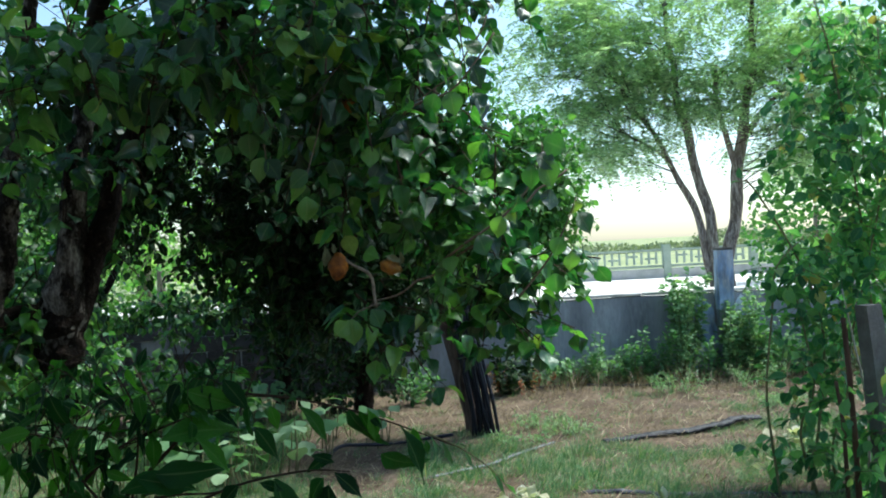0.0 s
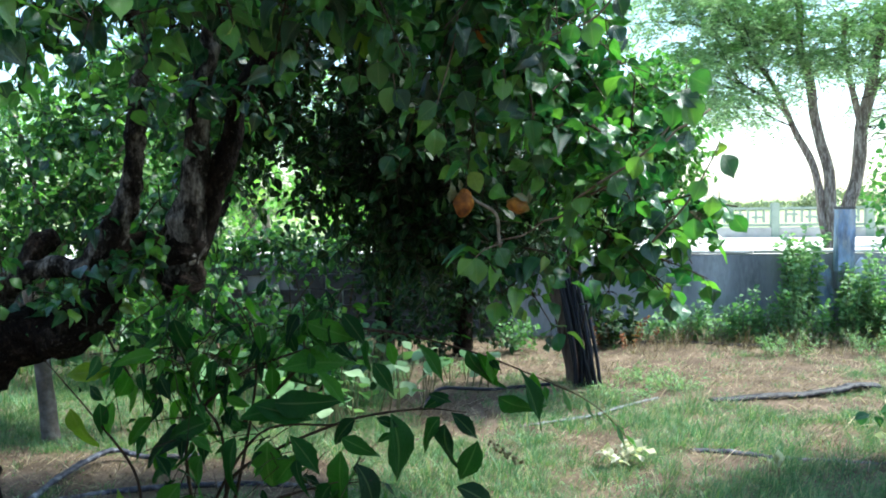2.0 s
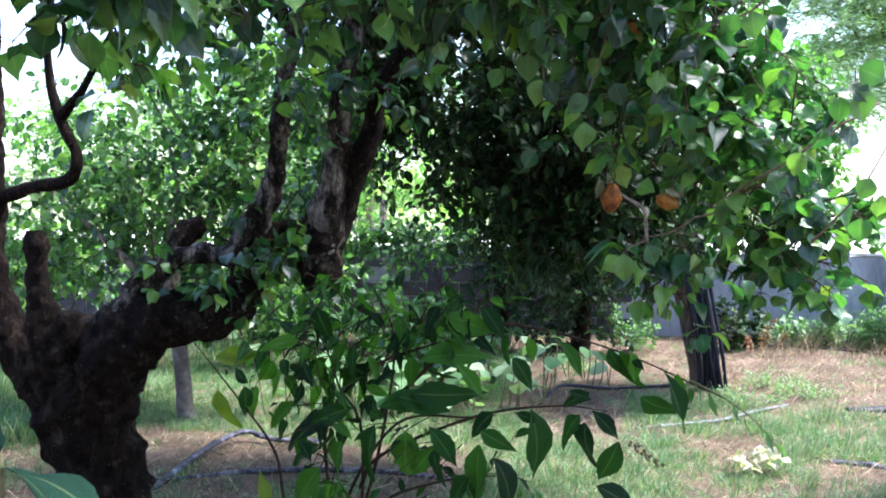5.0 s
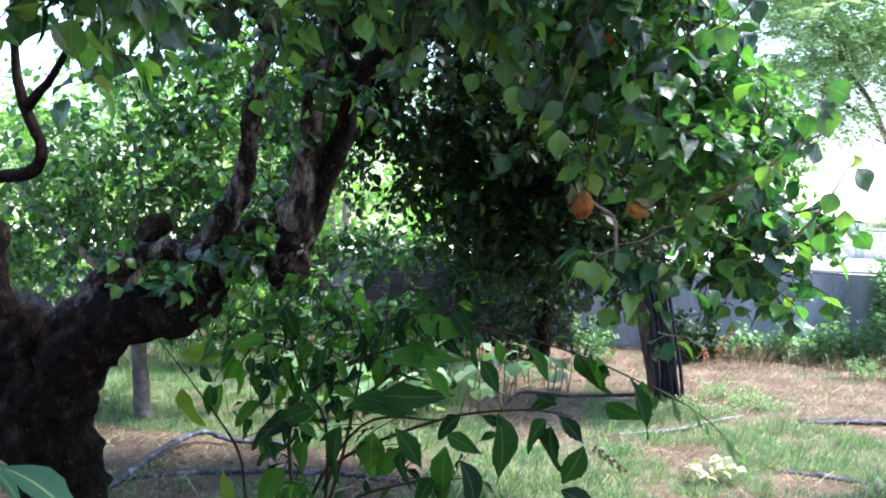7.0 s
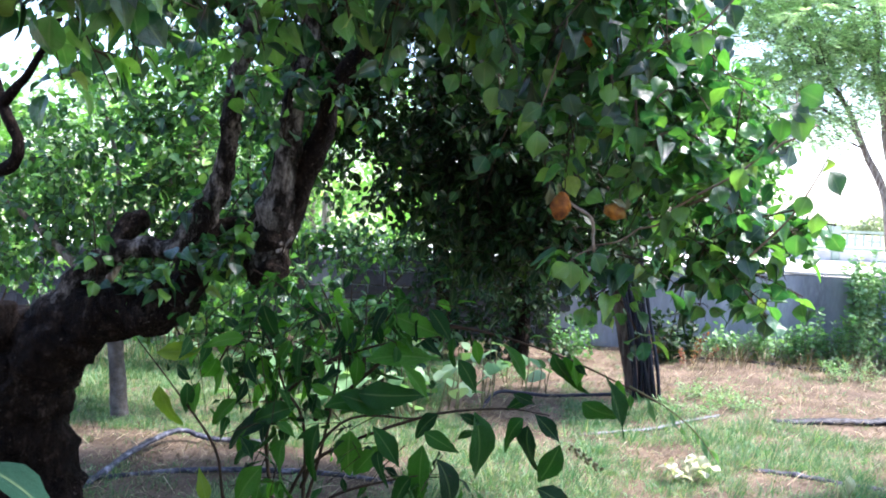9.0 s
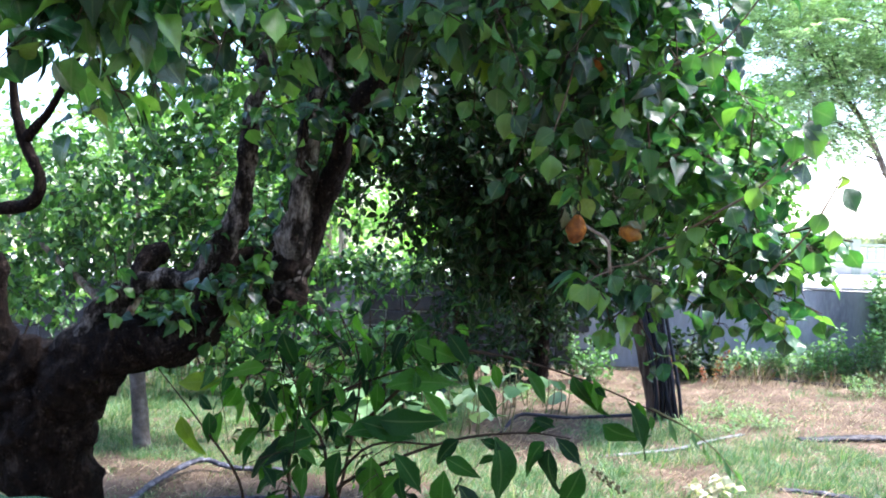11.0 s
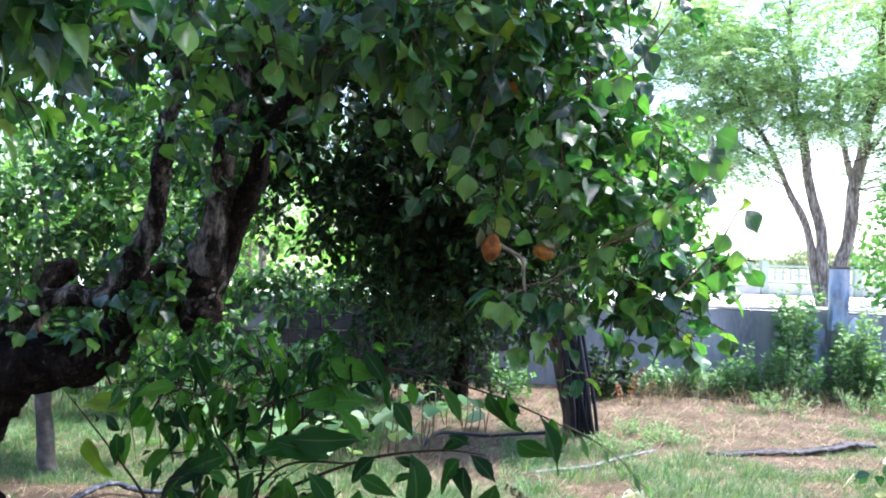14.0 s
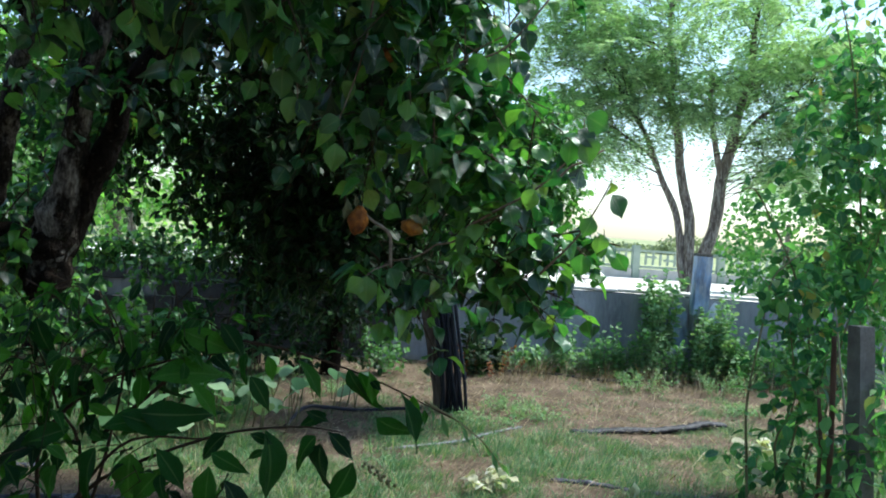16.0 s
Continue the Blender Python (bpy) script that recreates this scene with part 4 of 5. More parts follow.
def build_mid_tree():
    root = thing("mulberry_tree", (0.15, 7.5, 0), "bright green small-leaved tree with a leaning grey trunk", "tree")
    limb("trunk", [(0.24, 7.55, -0.1, 0.12), (0.19, 7.55, 0.1, 0.085), (0.1, 7.55, 0.5, 0.068), (0.0, 7.55, 0.95, 0.068), (-0.06, 7.5, 1.5, 0.08), (-0.1, 7.5, 2.2, 0.08), (0.0, 7.5, 3.2, 0.05)], root, M_BROWN, 20, 0.04, 0.14, 6)
    limb("limb", [(-0.05, 7.5, 1.1, 0.09), (0.3, 7.45, 1.6, 0.06), (0.7, 7.4, 2.1, 0.04), (1.0, 7.4, 2.6, 0.02)], root, M_BARK2, 12, 0.05, 0.12)
    limb("limb", [(-0.08, 7.5, 1.3, 0.08), (-0.5, 7.5, 1.9, 0.06), (-0.9, 7.4, 2.6, 0.03)], root, M_BARK2, 12, 0.05, 0.12)
    sp = Sprays(0.06, hang=0.5, gap=0.025, twig=0.4, droop=0.2)
    sp.patch((0.7, 7.4, 2.15), (0.5, 0.6, 0.6), 230, 0.3)
    sp.patch((0.9, 7.4, 1.8), (0.36, 0.5, 0.38), 95, 0.3)
    sp.patch((0.86, 7.3, 2.2), (0.34, 0.5, 0.55), 150, 0.2)
    sp.patch((0.2, 7.4, 2.6), (0.6, 0.8, 0.6), 90, 0.4)
    sp.patch((-0.6, 7.7, 2.4), (0.6, 0.7, 0.6), 60, 0.4)
    sp.patch((0.2, 7.5, 1.6), (0.6, 0.6, 0.35), 60, 0.4)
    sp.build(root, M_MID, M_TWIG, OVAL, label="bright green fine-leaved crown")
    return root


build_mid_tree()


def build_hung_pipes():
    root = thing("pipe_bundle", (0.25, 7.28, 0), "black polythene irrigation pipes hung down the trunk", "irrigation pipe")
    for k in range(18):
        x, y = 0.145 + 0.0105 * k, 7.36 - 0.05 * math.sin(k * 1.9)
        b, c = 0.02 * math.sin(k * 2.7), 0.025 * math.sin(k * 4.1 + 1)
        r = 0.0095 + 0.003 * (k % 3)
        v, f = tube([(x + 0.04 + c, y, 0.0, r), (x + 0.01 + b, y - 0.02, 0.3, r), (x - 0.05 + 0.6 * b, y, 0.65, r), (x - 0.12 + 0.6 * c, y + 0.02, 1.0, r), (x - 0.15, y + 0.05, 1.25, r)], 8, 0.05, 0.1, 20)
        part("pipe", mesh_of("pipe", v, f, M_PIPE), root)


build_hung_pipes()

# ---- the limewashed fruit tree and foliage behind the pear ----


def build_left_tree():
    root = thing("plum_tree", (-3.33, 5.45, 0), "young leafy tree with a grey limewashed trunk", "tree")
    limb("trunk", [(-3.31, 5.45, -0.05, 0.07), (-3.33, 5.45, 0.1, 0.058), (-3.36, 5.45, 0.45, 0.052), (-3.4, 5.45, 0.85, 0.05)], root, M_LIME, 14, 0.04, 0.1, label="grey limewashed slender trunk")
    limb("limb", [(-3.4, 5.45, 0.82, 0.042), (-3.5, 5.5, 1.15, 0.028), (-3.45, 5.6, 1.6, 0.018), (-3.65, 5.7, 2.2, 0.01)], root, M_BARK2, 10, 0.05, 0.12)
    limb("limb", [(-3.4, 5.45, 0.8, 0.035), (-3.9, 5.5, 1.2, 0.025), (-4.6, 5.6, 1.7, 0.012)], root, M_BARK2, 10, 0.05, 0.1)
    limb("limb", [(-3.42, 5.45, 0.95, 0.03), (-3.1, 5.5, 1.5, 0.022), (-2.8, 5.6, 2.0, 0.01)], root, M_BARK2, 10, 0.05, 0.1)
    sp = Sprays(0.07, hang=0.4, gap=0.03, twig=0.36, droop=0.35)
    sp.patch((-3.6, 5.7, 1.7), (0.95, 0.6, 0.7), 230, 0.2)
    sp.patch((-4.6, 5.8, 1.35), (0.85, 0.6, 0.6), 160, 0.2)
    sp.patch((-2.9, 5.7, 1.9), (0.6, 0.5, 0.7), 140, 0.2)
    sp.patch((-3.4, 5.9, 2.5), (0.9, 0.6, 0.35), 26, 0.2)
    sp.patch((-2.75, 5.8, 2.45), (0.5, 0.5, 0.4), 60, 0.2)
    sp.patch((-4.3, 6.0, 2.2), (0.7, 0.5, 0.4), 24, 0.2)
    sp.patch((-3.1, 5.9, 1.05), (0.9, 0.4, 0.35), 95, 0.1)
    sp.build(root, M_LEFT, M_TWIG, OVAL, label="fresh green leaves catching the light")


build_left_tree()


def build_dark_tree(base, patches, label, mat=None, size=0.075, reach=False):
    root = thing("backdrop_tree", base, label, "tree", "dark trees by the wall")
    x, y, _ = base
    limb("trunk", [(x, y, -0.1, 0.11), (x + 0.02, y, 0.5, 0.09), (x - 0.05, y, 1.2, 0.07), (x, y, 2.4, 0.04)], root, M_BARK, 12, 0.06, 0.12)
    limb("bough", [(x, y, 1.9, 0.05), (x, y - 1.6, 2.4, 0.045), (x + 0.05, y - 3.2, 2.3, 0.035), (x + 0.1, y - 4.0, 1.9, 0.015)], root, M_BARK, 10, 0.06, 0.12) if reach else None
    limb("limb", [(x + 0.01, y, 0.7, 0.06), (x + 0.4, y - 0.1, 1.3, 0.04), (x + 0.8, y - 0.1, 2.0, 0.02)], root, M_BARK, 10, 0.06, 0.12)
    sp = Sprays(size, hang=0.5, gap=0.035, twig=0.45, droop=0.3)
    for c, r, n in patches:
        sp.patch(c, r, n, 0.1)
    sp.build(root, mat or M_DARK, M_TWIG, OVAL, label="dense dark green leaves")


# dark leaves stand for shade at the wall and in the pear's hollow
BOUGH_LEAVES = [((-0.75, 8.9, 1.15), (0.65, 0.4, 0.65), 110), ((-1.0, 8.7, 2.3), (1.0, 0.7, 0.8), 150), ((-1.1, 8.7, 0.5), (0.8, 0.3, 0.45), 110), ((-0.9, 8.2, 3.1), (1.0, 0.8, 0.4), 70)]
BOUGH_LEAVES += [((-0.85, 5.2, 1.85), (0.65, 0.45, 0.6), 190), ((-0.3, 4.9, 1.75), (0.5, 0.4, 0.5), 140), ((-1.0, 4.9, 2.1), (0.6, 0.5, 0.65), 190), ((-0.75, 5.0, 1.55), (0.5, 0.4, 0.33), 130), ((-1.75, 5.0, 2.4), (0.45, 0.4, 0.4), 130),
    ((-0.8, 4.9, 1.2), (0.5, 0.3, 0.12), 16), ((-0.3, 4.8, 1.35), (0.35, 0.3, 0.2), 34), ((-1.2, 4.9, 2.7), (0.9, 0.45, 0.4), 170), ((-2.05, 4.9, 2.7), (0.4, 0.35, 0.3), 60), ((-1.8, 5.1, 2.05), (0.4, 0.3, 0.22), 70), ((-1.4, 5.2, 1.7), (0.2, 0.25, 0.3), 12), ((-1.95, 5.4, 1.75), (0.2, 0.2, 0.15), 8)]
build_dark_tree((-0.9, 8.9, 0), BOUGH_LEAVES, "tree in shade-dark leaf colour by the wall, an added bough filling the hollow behind the pear", size=0.066, reach=True)
build_dark_tree((-1.75, 9.2, 0), [((-1.6, 9.1, 1.15), (0.55, 0.4, 0.7), 110), ((-1.9, 9.2, 2.7), (0.9, 0.6, 0.7), 110)], "tree in shade-dark leaf colour against the corner of the wall")
build_dark_tree((-3.9, 9.0, 0), [((-4.0, 8.9, 1.3), (0.6, 0.4, 0.8), 110), ((-4.0, 9.0, 2.5), (0.9, 0.6, 0.6), 90), ((-2.7, 8.9, 1.1), (1.0, 0.3, 0.25), 110)], "leafy tree in front of the side wall", M_LEFT)


def understory(place, r, n, label):
    root = thing("understory_bush", place, label, "bush", "bushes under the trees")
    x, y, z = place
    for k in range(3):
        limb("stem", [(x + 0.1 * k - 0.1, y, 0, 0.014), (x + 0.3 * k - 0.3, y, 0.35, 0.01), (x + 0.5 * k - 0.5, y, 0.8, 0.005)], root, M_TWIG, 6, 0.1)
    sp = Sprays(0.09, hang=0.5, gap=0.04, twig=0.35, droop=0.2)
    sp.patch((x, y, z + r[2]), r, n, 0.1)
    sp.build(root, M_LEFT, M_TWIG, PEAR, prefix="foliage")


understory((-2.4, 7.9, 0.1), (0.75, 0.35, 0.35), 70, "bright leafy bush in front of the wall")
understory((-2.0, 6.9, 0.05), (0.6, 0.35, 0.25), 22, "leafy green bush in front of the wall")
understory((-3.6, 7.4, 0.2), (1.0, 0.4, 0.5), 90, "leafy green bush below the young tree")
understory((-5.6, 6.8, 0.2), (0.9, 0.5, 0.7), 90, "leafy green bush beside long grass")

# ---- feathery tree beyond the wall ----


def build_locust(base, sway, label, crowns, fronds, mat=None):
    root = thing("locust_tree", base, label, "tree", "trees beyond the wall")
    X, Y, Z = base
    for rows in sway:
        limb("stem", [(X + a + 0.03 * math.sin(5 * c + 3 * b), Y + b, Z + c, r * 0.78) for a, b, c, r in spline(rows, 0.45)], root, M_BARK2, 14, 0.1, 0.14, 3.0)
    P, D, N, S = [], [], [], []
    total = sum(w for _, _, w in crowns)
    stem_pts = np.array([(X + a, Y + b, Z + c) for rows in sway for a, b, c, r in spline(rows, 0.12) if c > 1.4])
    wood = []
    for c, r, w in crowns:
        for _ in range(max(3, int(fronds * w / total / 4))):
            d = rand_dirs(1)[0]
            clump = np.array(c) + d * np.array(r) * rng.uniform() ** 0.4
            root_pt = stem_pts[rng.choice(np.argsort(np.linalg.norm(stem_pts - clump, axis=1) + 1.5 * np.maximum(0, stem_pts[:, 2] - clump[2] + 0.35))[:9])]
            mid = root_pt * 0.5 + clump * 0.5 + rand_dirs(1)[0] * 0.18
            if rng.uniform() < 0.45:
                wood.append(tube([(*root_pt, 0.009), (*mid, 0.006), (*clump, 0.003)], 4, 0.25, cap=False))
            spread = rng.uniform(0.2, 0.5)
            for _ in range(int(70 * spread)):
                out = rand_dirs(1)[0] * np.array([1.0, 1.0, 0.35])
                p = clump + out * spread * rng.uniform() ** 0.5
                way = out * 0.9 + rand_dirs(1)[0] * 0.5 + d * 0.3 + np.array([0, 0, -0.15])
                way /= np.linalg.norm(way)
                L = rng.uniform(0.2, 0.36)
                side = np.cross(way, [0, 0, 1.0]) + 1e-6
                side /= np.linalg.norm(side)
                k = np.linspace(0.15, 1, 7)
                c0 = p + way * L * k[:, None] + np.array([0, 0, -0.4 * L]) * (k ** 2)[:, None]
                for s in (-1, 1):
                    P.append(c0)
                    D.append(side * s + way * 0.5 + rand_dirs(7) * 0.15)
                    N.append(np.tile([0.0, 0, 1], (7, 1)) + rand_dirs(7) * 0.5)
                    S.append(rng.uniform(0.055, 0.095, 7))
    v, f = join(wood)
    part("branch_work", mesh_of("branch_work", v, f, M_TWIG), root, "thin dark branches through the crown", "stuff")
    P, D, N, S = np.vstack(P), np.vstack(D), np.vstack(N), np.concatenate(S)
    v, f = leaves(P, D, N, S, TINY)
    part("crown", mesh_of("crown", v, f, mat or M_LOCUST), root, "light airy feathery pale green crown", "stuff")


build_locust((4.6, 14.5, 0.45), [
    [(0.02, 0, -0.1, 0.2), (-0.02, 0, 0.5, 0.13), (-0.15, 0, 1.5, 0.11), (-0.45, 0, 2.9, 0.09), (-0.6, 0.1, 4.0, 0.06), (-0.7, 0.1, 5.5, 0.03)],
    [(-0.1, 0.1, 0.3, 0.1), (-0.25, 0.05, 1.2, 0.085), (-0.6, 0, 2.1, 0.065), (-1.05, 0, 2.95, 0.05), (-1.6, 0, 3.8, 0.025)],
    [(-0.5, 0, 1.9, 0.05), (-0.85, 0.0, 2.5, 0.035), (-1.5, 0, 2.9, 0.02)],
] + [
    [(0.1, 0.1, -0.1, 0.18), (0.16, 0.1, 0.6, 0.14), (0.3, 0.1, 1.3, 0.13), (0.42, 0.1, 2.2, 0.125), (0.5, 0.1, 2.8, 0.11), (0.75, 0.1, 4.0, 0.07), (0.8, 0.1, 5.5, 0.03)],
    [(0.42, 0.1, 2.2, 0.07), (0.2, 0.1, 2.9, 0.06), (0.1, 0.1, 4.0, 0.04)],
    [(0.5, 0.1, 2.7, 0.07), (1.0, 0.1, 3.3, 0.045), (1.9, 0.1, 3.9, 0.02)],
], "tall feathery-leaved tree with forked bare stems beyond the wall",
    [((4.6, 14.5, 5.6), (2.6, 2.0, 1.6), 10), ((2.9, 14.3, 4.6), (1.3, 1.2, 1.1), 4), ((6.2, 14.6, 4.6), (1.4, 1.2, 1.0), 4), ((4.2, 14.5, 4.0), (1.5, 1.0, 0.6), 3.0), ((2.7, 14.3, 3.4), (0.9, 0.7, 0.6), 1.6), ((5.4, 14.5, 3.5), (1.3, 0.8, 0.5), 1.6), ((3.4, 14.4, 3.0), (0.7, 0.6, 0.3), 0.6), ((6.0, 14.5, 2.8), (0.8, 0.6, 0.35), 0.6), ((1.7, 14.2, 5.0), (1.1, 1.0, 0.9), 2), ((6.6, 14.6, 3.5), (0.9, 0.8, 0.4), 1.2), ((7.2, 14.6, 4.3), (1.2, 1.0, 0.9), 3), ((6.2, 14.5, 2.9), (0.7, 0.6, 0.55), 1.4), ((3.0, 14.3, 3.9), (1.0, 0.8, 0.7), 2), ((2.4, 14.3, 3.0), (0.6, 0.5, 0.3), 0.6)], 1500)
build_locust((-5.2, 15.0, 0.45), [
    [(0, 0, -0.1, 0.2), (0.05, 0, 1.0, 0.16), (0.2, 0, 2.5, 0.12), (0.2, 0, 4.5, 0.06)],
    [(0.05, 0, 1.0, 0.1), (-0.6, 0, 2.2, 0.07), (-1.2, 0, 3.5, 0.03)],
], "feathery tree in sun-bright green behind the side wall",
    [((-5.2, 15, 2.6), (3.2, 1.8, 1.3), 10), ((-8.5, 13, 2.4), (2.0, 1.6, 1.2), 5)], 700, M_SUNHEDGE)


def build_hedge(place, radii, n, label, size=0.14, mat=None):
    root = thing("hedge_bush", place, label, "bush", "distant bushes")
    c = np.array(place) + np.array([0, 0, radii[2] * 0.7])
    d = rand_dirs(n)
    lump = 1 + 0.25 * np.array([noise.noise(Vector(k * 2.5) + Vector(place)) for k in d])
    P = c + d * np.array(radii) * (rng.uniform(0.3, 1, (n, 1)) ** 0.4) * lump[:, None]
    v, f = leaves(P, rand_dirs(n), rand_dirs(n), size * rng.uniform(0.6, 1.4, n), OVAL[:1])
    part("foliage", mesh_of("foliage", v, f, mat or M_FAR_HAZE), root, kind="stuff")
    v, f = tube([(place[0], place[1], place[2] - 0.2, 0.1), (place[0], place[1], place[2] + radii[2], 0.05)], 8, 0.3)
    part("stem", mesh_of("stem", v, f, M_BARK2), root)


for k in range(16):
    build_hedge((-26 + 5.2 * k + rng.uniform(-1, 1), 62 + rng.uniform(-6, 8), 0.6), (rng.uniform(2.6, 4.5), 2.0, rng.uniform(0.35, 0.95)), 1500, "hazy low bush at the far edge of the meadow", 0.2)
for x, y, rx, rz in ((8.6, 20, 1.6, 1.7), (11.5, 19, 2.2, 2.2), (15.5, 22, 2.6, 2.6), (7.0, 13.2, 0.9, 0.8)):
    build_hedge((x, y, 0.45), (rx, 1.2, rz), 2600, "leafy green bush beyond the wall", 0.13, M_MID)
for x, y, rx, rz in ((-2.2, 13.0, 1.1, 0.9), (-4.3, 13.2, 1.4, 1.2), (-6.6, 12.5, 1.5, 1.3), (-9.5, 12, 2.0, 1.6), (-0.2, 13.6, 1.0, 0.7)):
    build_hedge((x, y, 0.45), (rx, 1.0, rz), 1100, "bush in sun-bright green behind the garden wall", 0.11, M_SUNHEDGE)

# ---- low plants ----


def bush_stem(bush, path):
    n = len(path)
    limb("stem", [(x, y, z, 0.0085 - 0.0065 * i / (n - 1)) for i, (x, y, z) in enumerate(path)], bush, M_TWIG, 7, 0.04, 0.12)
    return [np.array(p) for p in path]


def bush_leaves(bush, blades):
    """Large single leaves by place, way in degrees from +x, length and kind: green, lit by a brighter skin, teal, slim
    or yellow.
    """
    skins = {"G": M_LANCE, "L": M_LANCE_LIT, "T": M_LANCE, "S": M_LANCE, "Y": M_YELLOW}
    for k, (x, y, z, turn, size, kind) in enumerate(blades):
        way = (math.cos(radians(turn)), 0.12 * math.sin(3.1 * k + z), math.sin(radians(turn)))
        face = (0.9 * math.sin(1.9 * k + 7 * x), -1.0, {"T": 1.2, "L": -0.2}.get(kind, 0.35 + 0.5 * math.cos(2.3 * k)))
        hang_leaf("yellow_leaf" if kind == "Y" else "leaf", (x, y - 0.012 * (k % 3), z), way, face, size * 1.1, (SLENDER if kind == "S" else BROAD)[k % 3], skins[kind], bush, "yellowing hanging leaf" if kind == "Y" else "")


def lance_bush():
    root = thing("broadleaf_bush", (-1.35, 3.25, 0), "low bush with long drooping dark green leaves and thin stems", "bush")
    G, L, T, S, Y = "GLTSY"
    sp = Sprays(0.13, hang=0.6, gap=0.08, twig=0.3, droop=0.3, thick=0.002)
    s = bush_stem(root, [(-1.45, 3.25, 0.0), (-1.6, 3.2, 0.34), (-1.64, 3.18, 0.57), (-1.8, 3.18, 0.78), (-1.99, 3.2, 0.98)])
    sp.along(s[3:], every=0.13, lean=0.55, scale=0.7)
    bush_leaves(root, [(-1.86, 3.14, 0.81, -78, 0.17, Y), (-1.75, 3.16, 0.83, -81, 0.12, G), (-1.89, 3.2, 0.93, 7, 0.16, Y), (-1.64, 3.2, 1.01, -84, 0.07, L),
                        (-1.64, 3.18, 0.93, -113, 0.14, L), (-1.55, 3.18, 0.78, -138, 0.14, L), (-1.76, 3.2, 0.83, 148, 0.09, G), (-1.47, 3.2, 1.14, -72, 0.15, G)])
    s = bush_stem(root, [(-1.36, 3.25, 0.0), (-1.3, 3.22, 0.38), (-1.3, 3.2, 0.7), (-1.38, 3.2, 0.83), (-1.43, 3.2, 0.97), (-1.52, 3.22, 1.11)])
    sp.along(s[3:], every=0.08, lean=0.55, two=True, scale=0.8)
    bush_leaves(root, [(-1.19, 3.22, 1.22, -83, 0.11, L), (-1.30, 3.22, 1.20, -83, 0.08, L), (-1.03, 3.2, 1.10, -72, 0.09, G), (-1.11, 3.18, 1.08, -123, 0.13, G),
                        (-1.29, 3.18, 1.03, -50, 0.09, L), (-1.35, 3.2, 1.01, -123, 0.11, G), (-1.28, 3.2, 0.93, -138, 0.14, G), (-1.49, 3.2, 0.91, -141, 0.12, G)])
    s = bush_stem(root, [(-1.4, 3.3, 0.1), (-1.46, 3.25, 0.64), (-1.27, 3.2, 0.9), (-1.06, 3.2, 1.0), (-0.92, 3.18, 1.04), (-0.78, 3.15, 1.07)])
    sp.along(s[2:], every=0.1, lean=0.55, scale=0.8)
    bush_leaves(root, [(-1.04, 3.1, 0.97, 19, 0.24, G), (-1.08, 3.14, 0.98, -83, 0.12, L), (-0.95, 3.14, 1.14, -20, 0.18, G), (-0.82, 3.14, 1.17, -48, 0.13, G), (-0.97, 3.16, 1.09, 45, 0.13, G),
                        (-0.72, 3.12, 1.08, -96, 0.10, G), (-0.65, 3.12, 1.07, -72, 0.09, L), (-0.70, 3.1, 1.00, -48, 0.13, G), (-0.91, 3.1, 0.98, -45, 0.17, S)])
    s = bush_stem(root, [(-1.27, 3.25, 0.7), (-1.04, 3.2, 0.92), (-0.86, 3.18, 1.09), (-0.64, 3.15, 1.1), (-0.32, 3.15, 1.02), (0.02, 3.15, 0.88)])
    sp.along(s[2:], every=0.17, lean=0.55, scale=0.6)
    bush_leaves(root, [(-0.55, 3.14, 1.06, -44, 0.17, S), (-0.37, 3.14, 1.04, -67, 0.17, S), (-0.30, 3.14, 1.04, -73, 0.12, L), (-0.33, 3.14, 1.03, -69, 0.13, L),
                        (-0.26, 3.12, 0.88, -36, 0.17, G), (-0.19, 3.14, 0.98, -61, 0.21, S), (-0.14, 3.14, 0.96, -80, 0.10, L)])
    bush_stem(root, [(-1.36, 3.25, 0.1), (-1.36, 3.2, 0.38), (-1.13, 3.12, 0.73), (-0.85, 3.08, 0.78), (-0.75, 3.06, 0.8)])
    bush_leaves(root, [(-1.18, 3.06, 0.80, 22, 0.2, G), (-1.05, 3.07, 0.86, -2, 0.21, G), (-1.12, 3.08, 0.85, -13, 0.19, G), (-1.19, 3.04, 0.74, -111, 0.20, T), (-1.07, 3.04, 0.73, -96, 0.22, G), (-0.99, 3.06, 0.75, -48, 0.16, G), (-0.76, 3.05, 0.81, -140, 0.13, G),
                        (-0.80, 3.03, 0.75, -26, 0.13, G), (-0.80, 3.02, 0.71, -96, 0.20, G), (-0.84, 3.02, 0.59, -129, 0.16, G), (-0.75, 3.02, 0.66, -51, 0.21, T), (-0.96, 3.05, 0.69, -128, 0.15, T), (-1.24, 3.1, 0.87, -26, 0.08, L)])
    bush_stem(root, [(-1.3, 3.2, 0.45), (-1.2, 3.14, 0.6), (-0.83, 3.1, 0.78), (-0.54, 3.08, 0.84), (-0.37, 3.08, 0.83)])
    bush_leaves(root, [(-0.63, 3.04, 0.83, -72, 0.25, G), (-0.46, 3.06, 0.82, -135, 0.13, G), (-0.50, 3.08, 0.90, -20, 0.08, G), (-0.43, 3.08, 0.89, -159, 0.10, G), (-0.44, 3.04, 0.80, -100, 0.19, G),
                        (-0.42, 3.06, 0.84, -40, 0.12, G), (-0.33, 3.04, 0.74, -110, 0.17, G), (-0.40, 3.02, 0.59, -17, 0.17, T), (-0.68, 3.05, 0.82, -19, 0.08, G)])
    bush_stem(root, [(-1.4, 3.2, 0.1), (-1.2, 3.1, 0.42), (-0.95, 3.05, 0.55), (-0.7, 3.03, 0.6)])
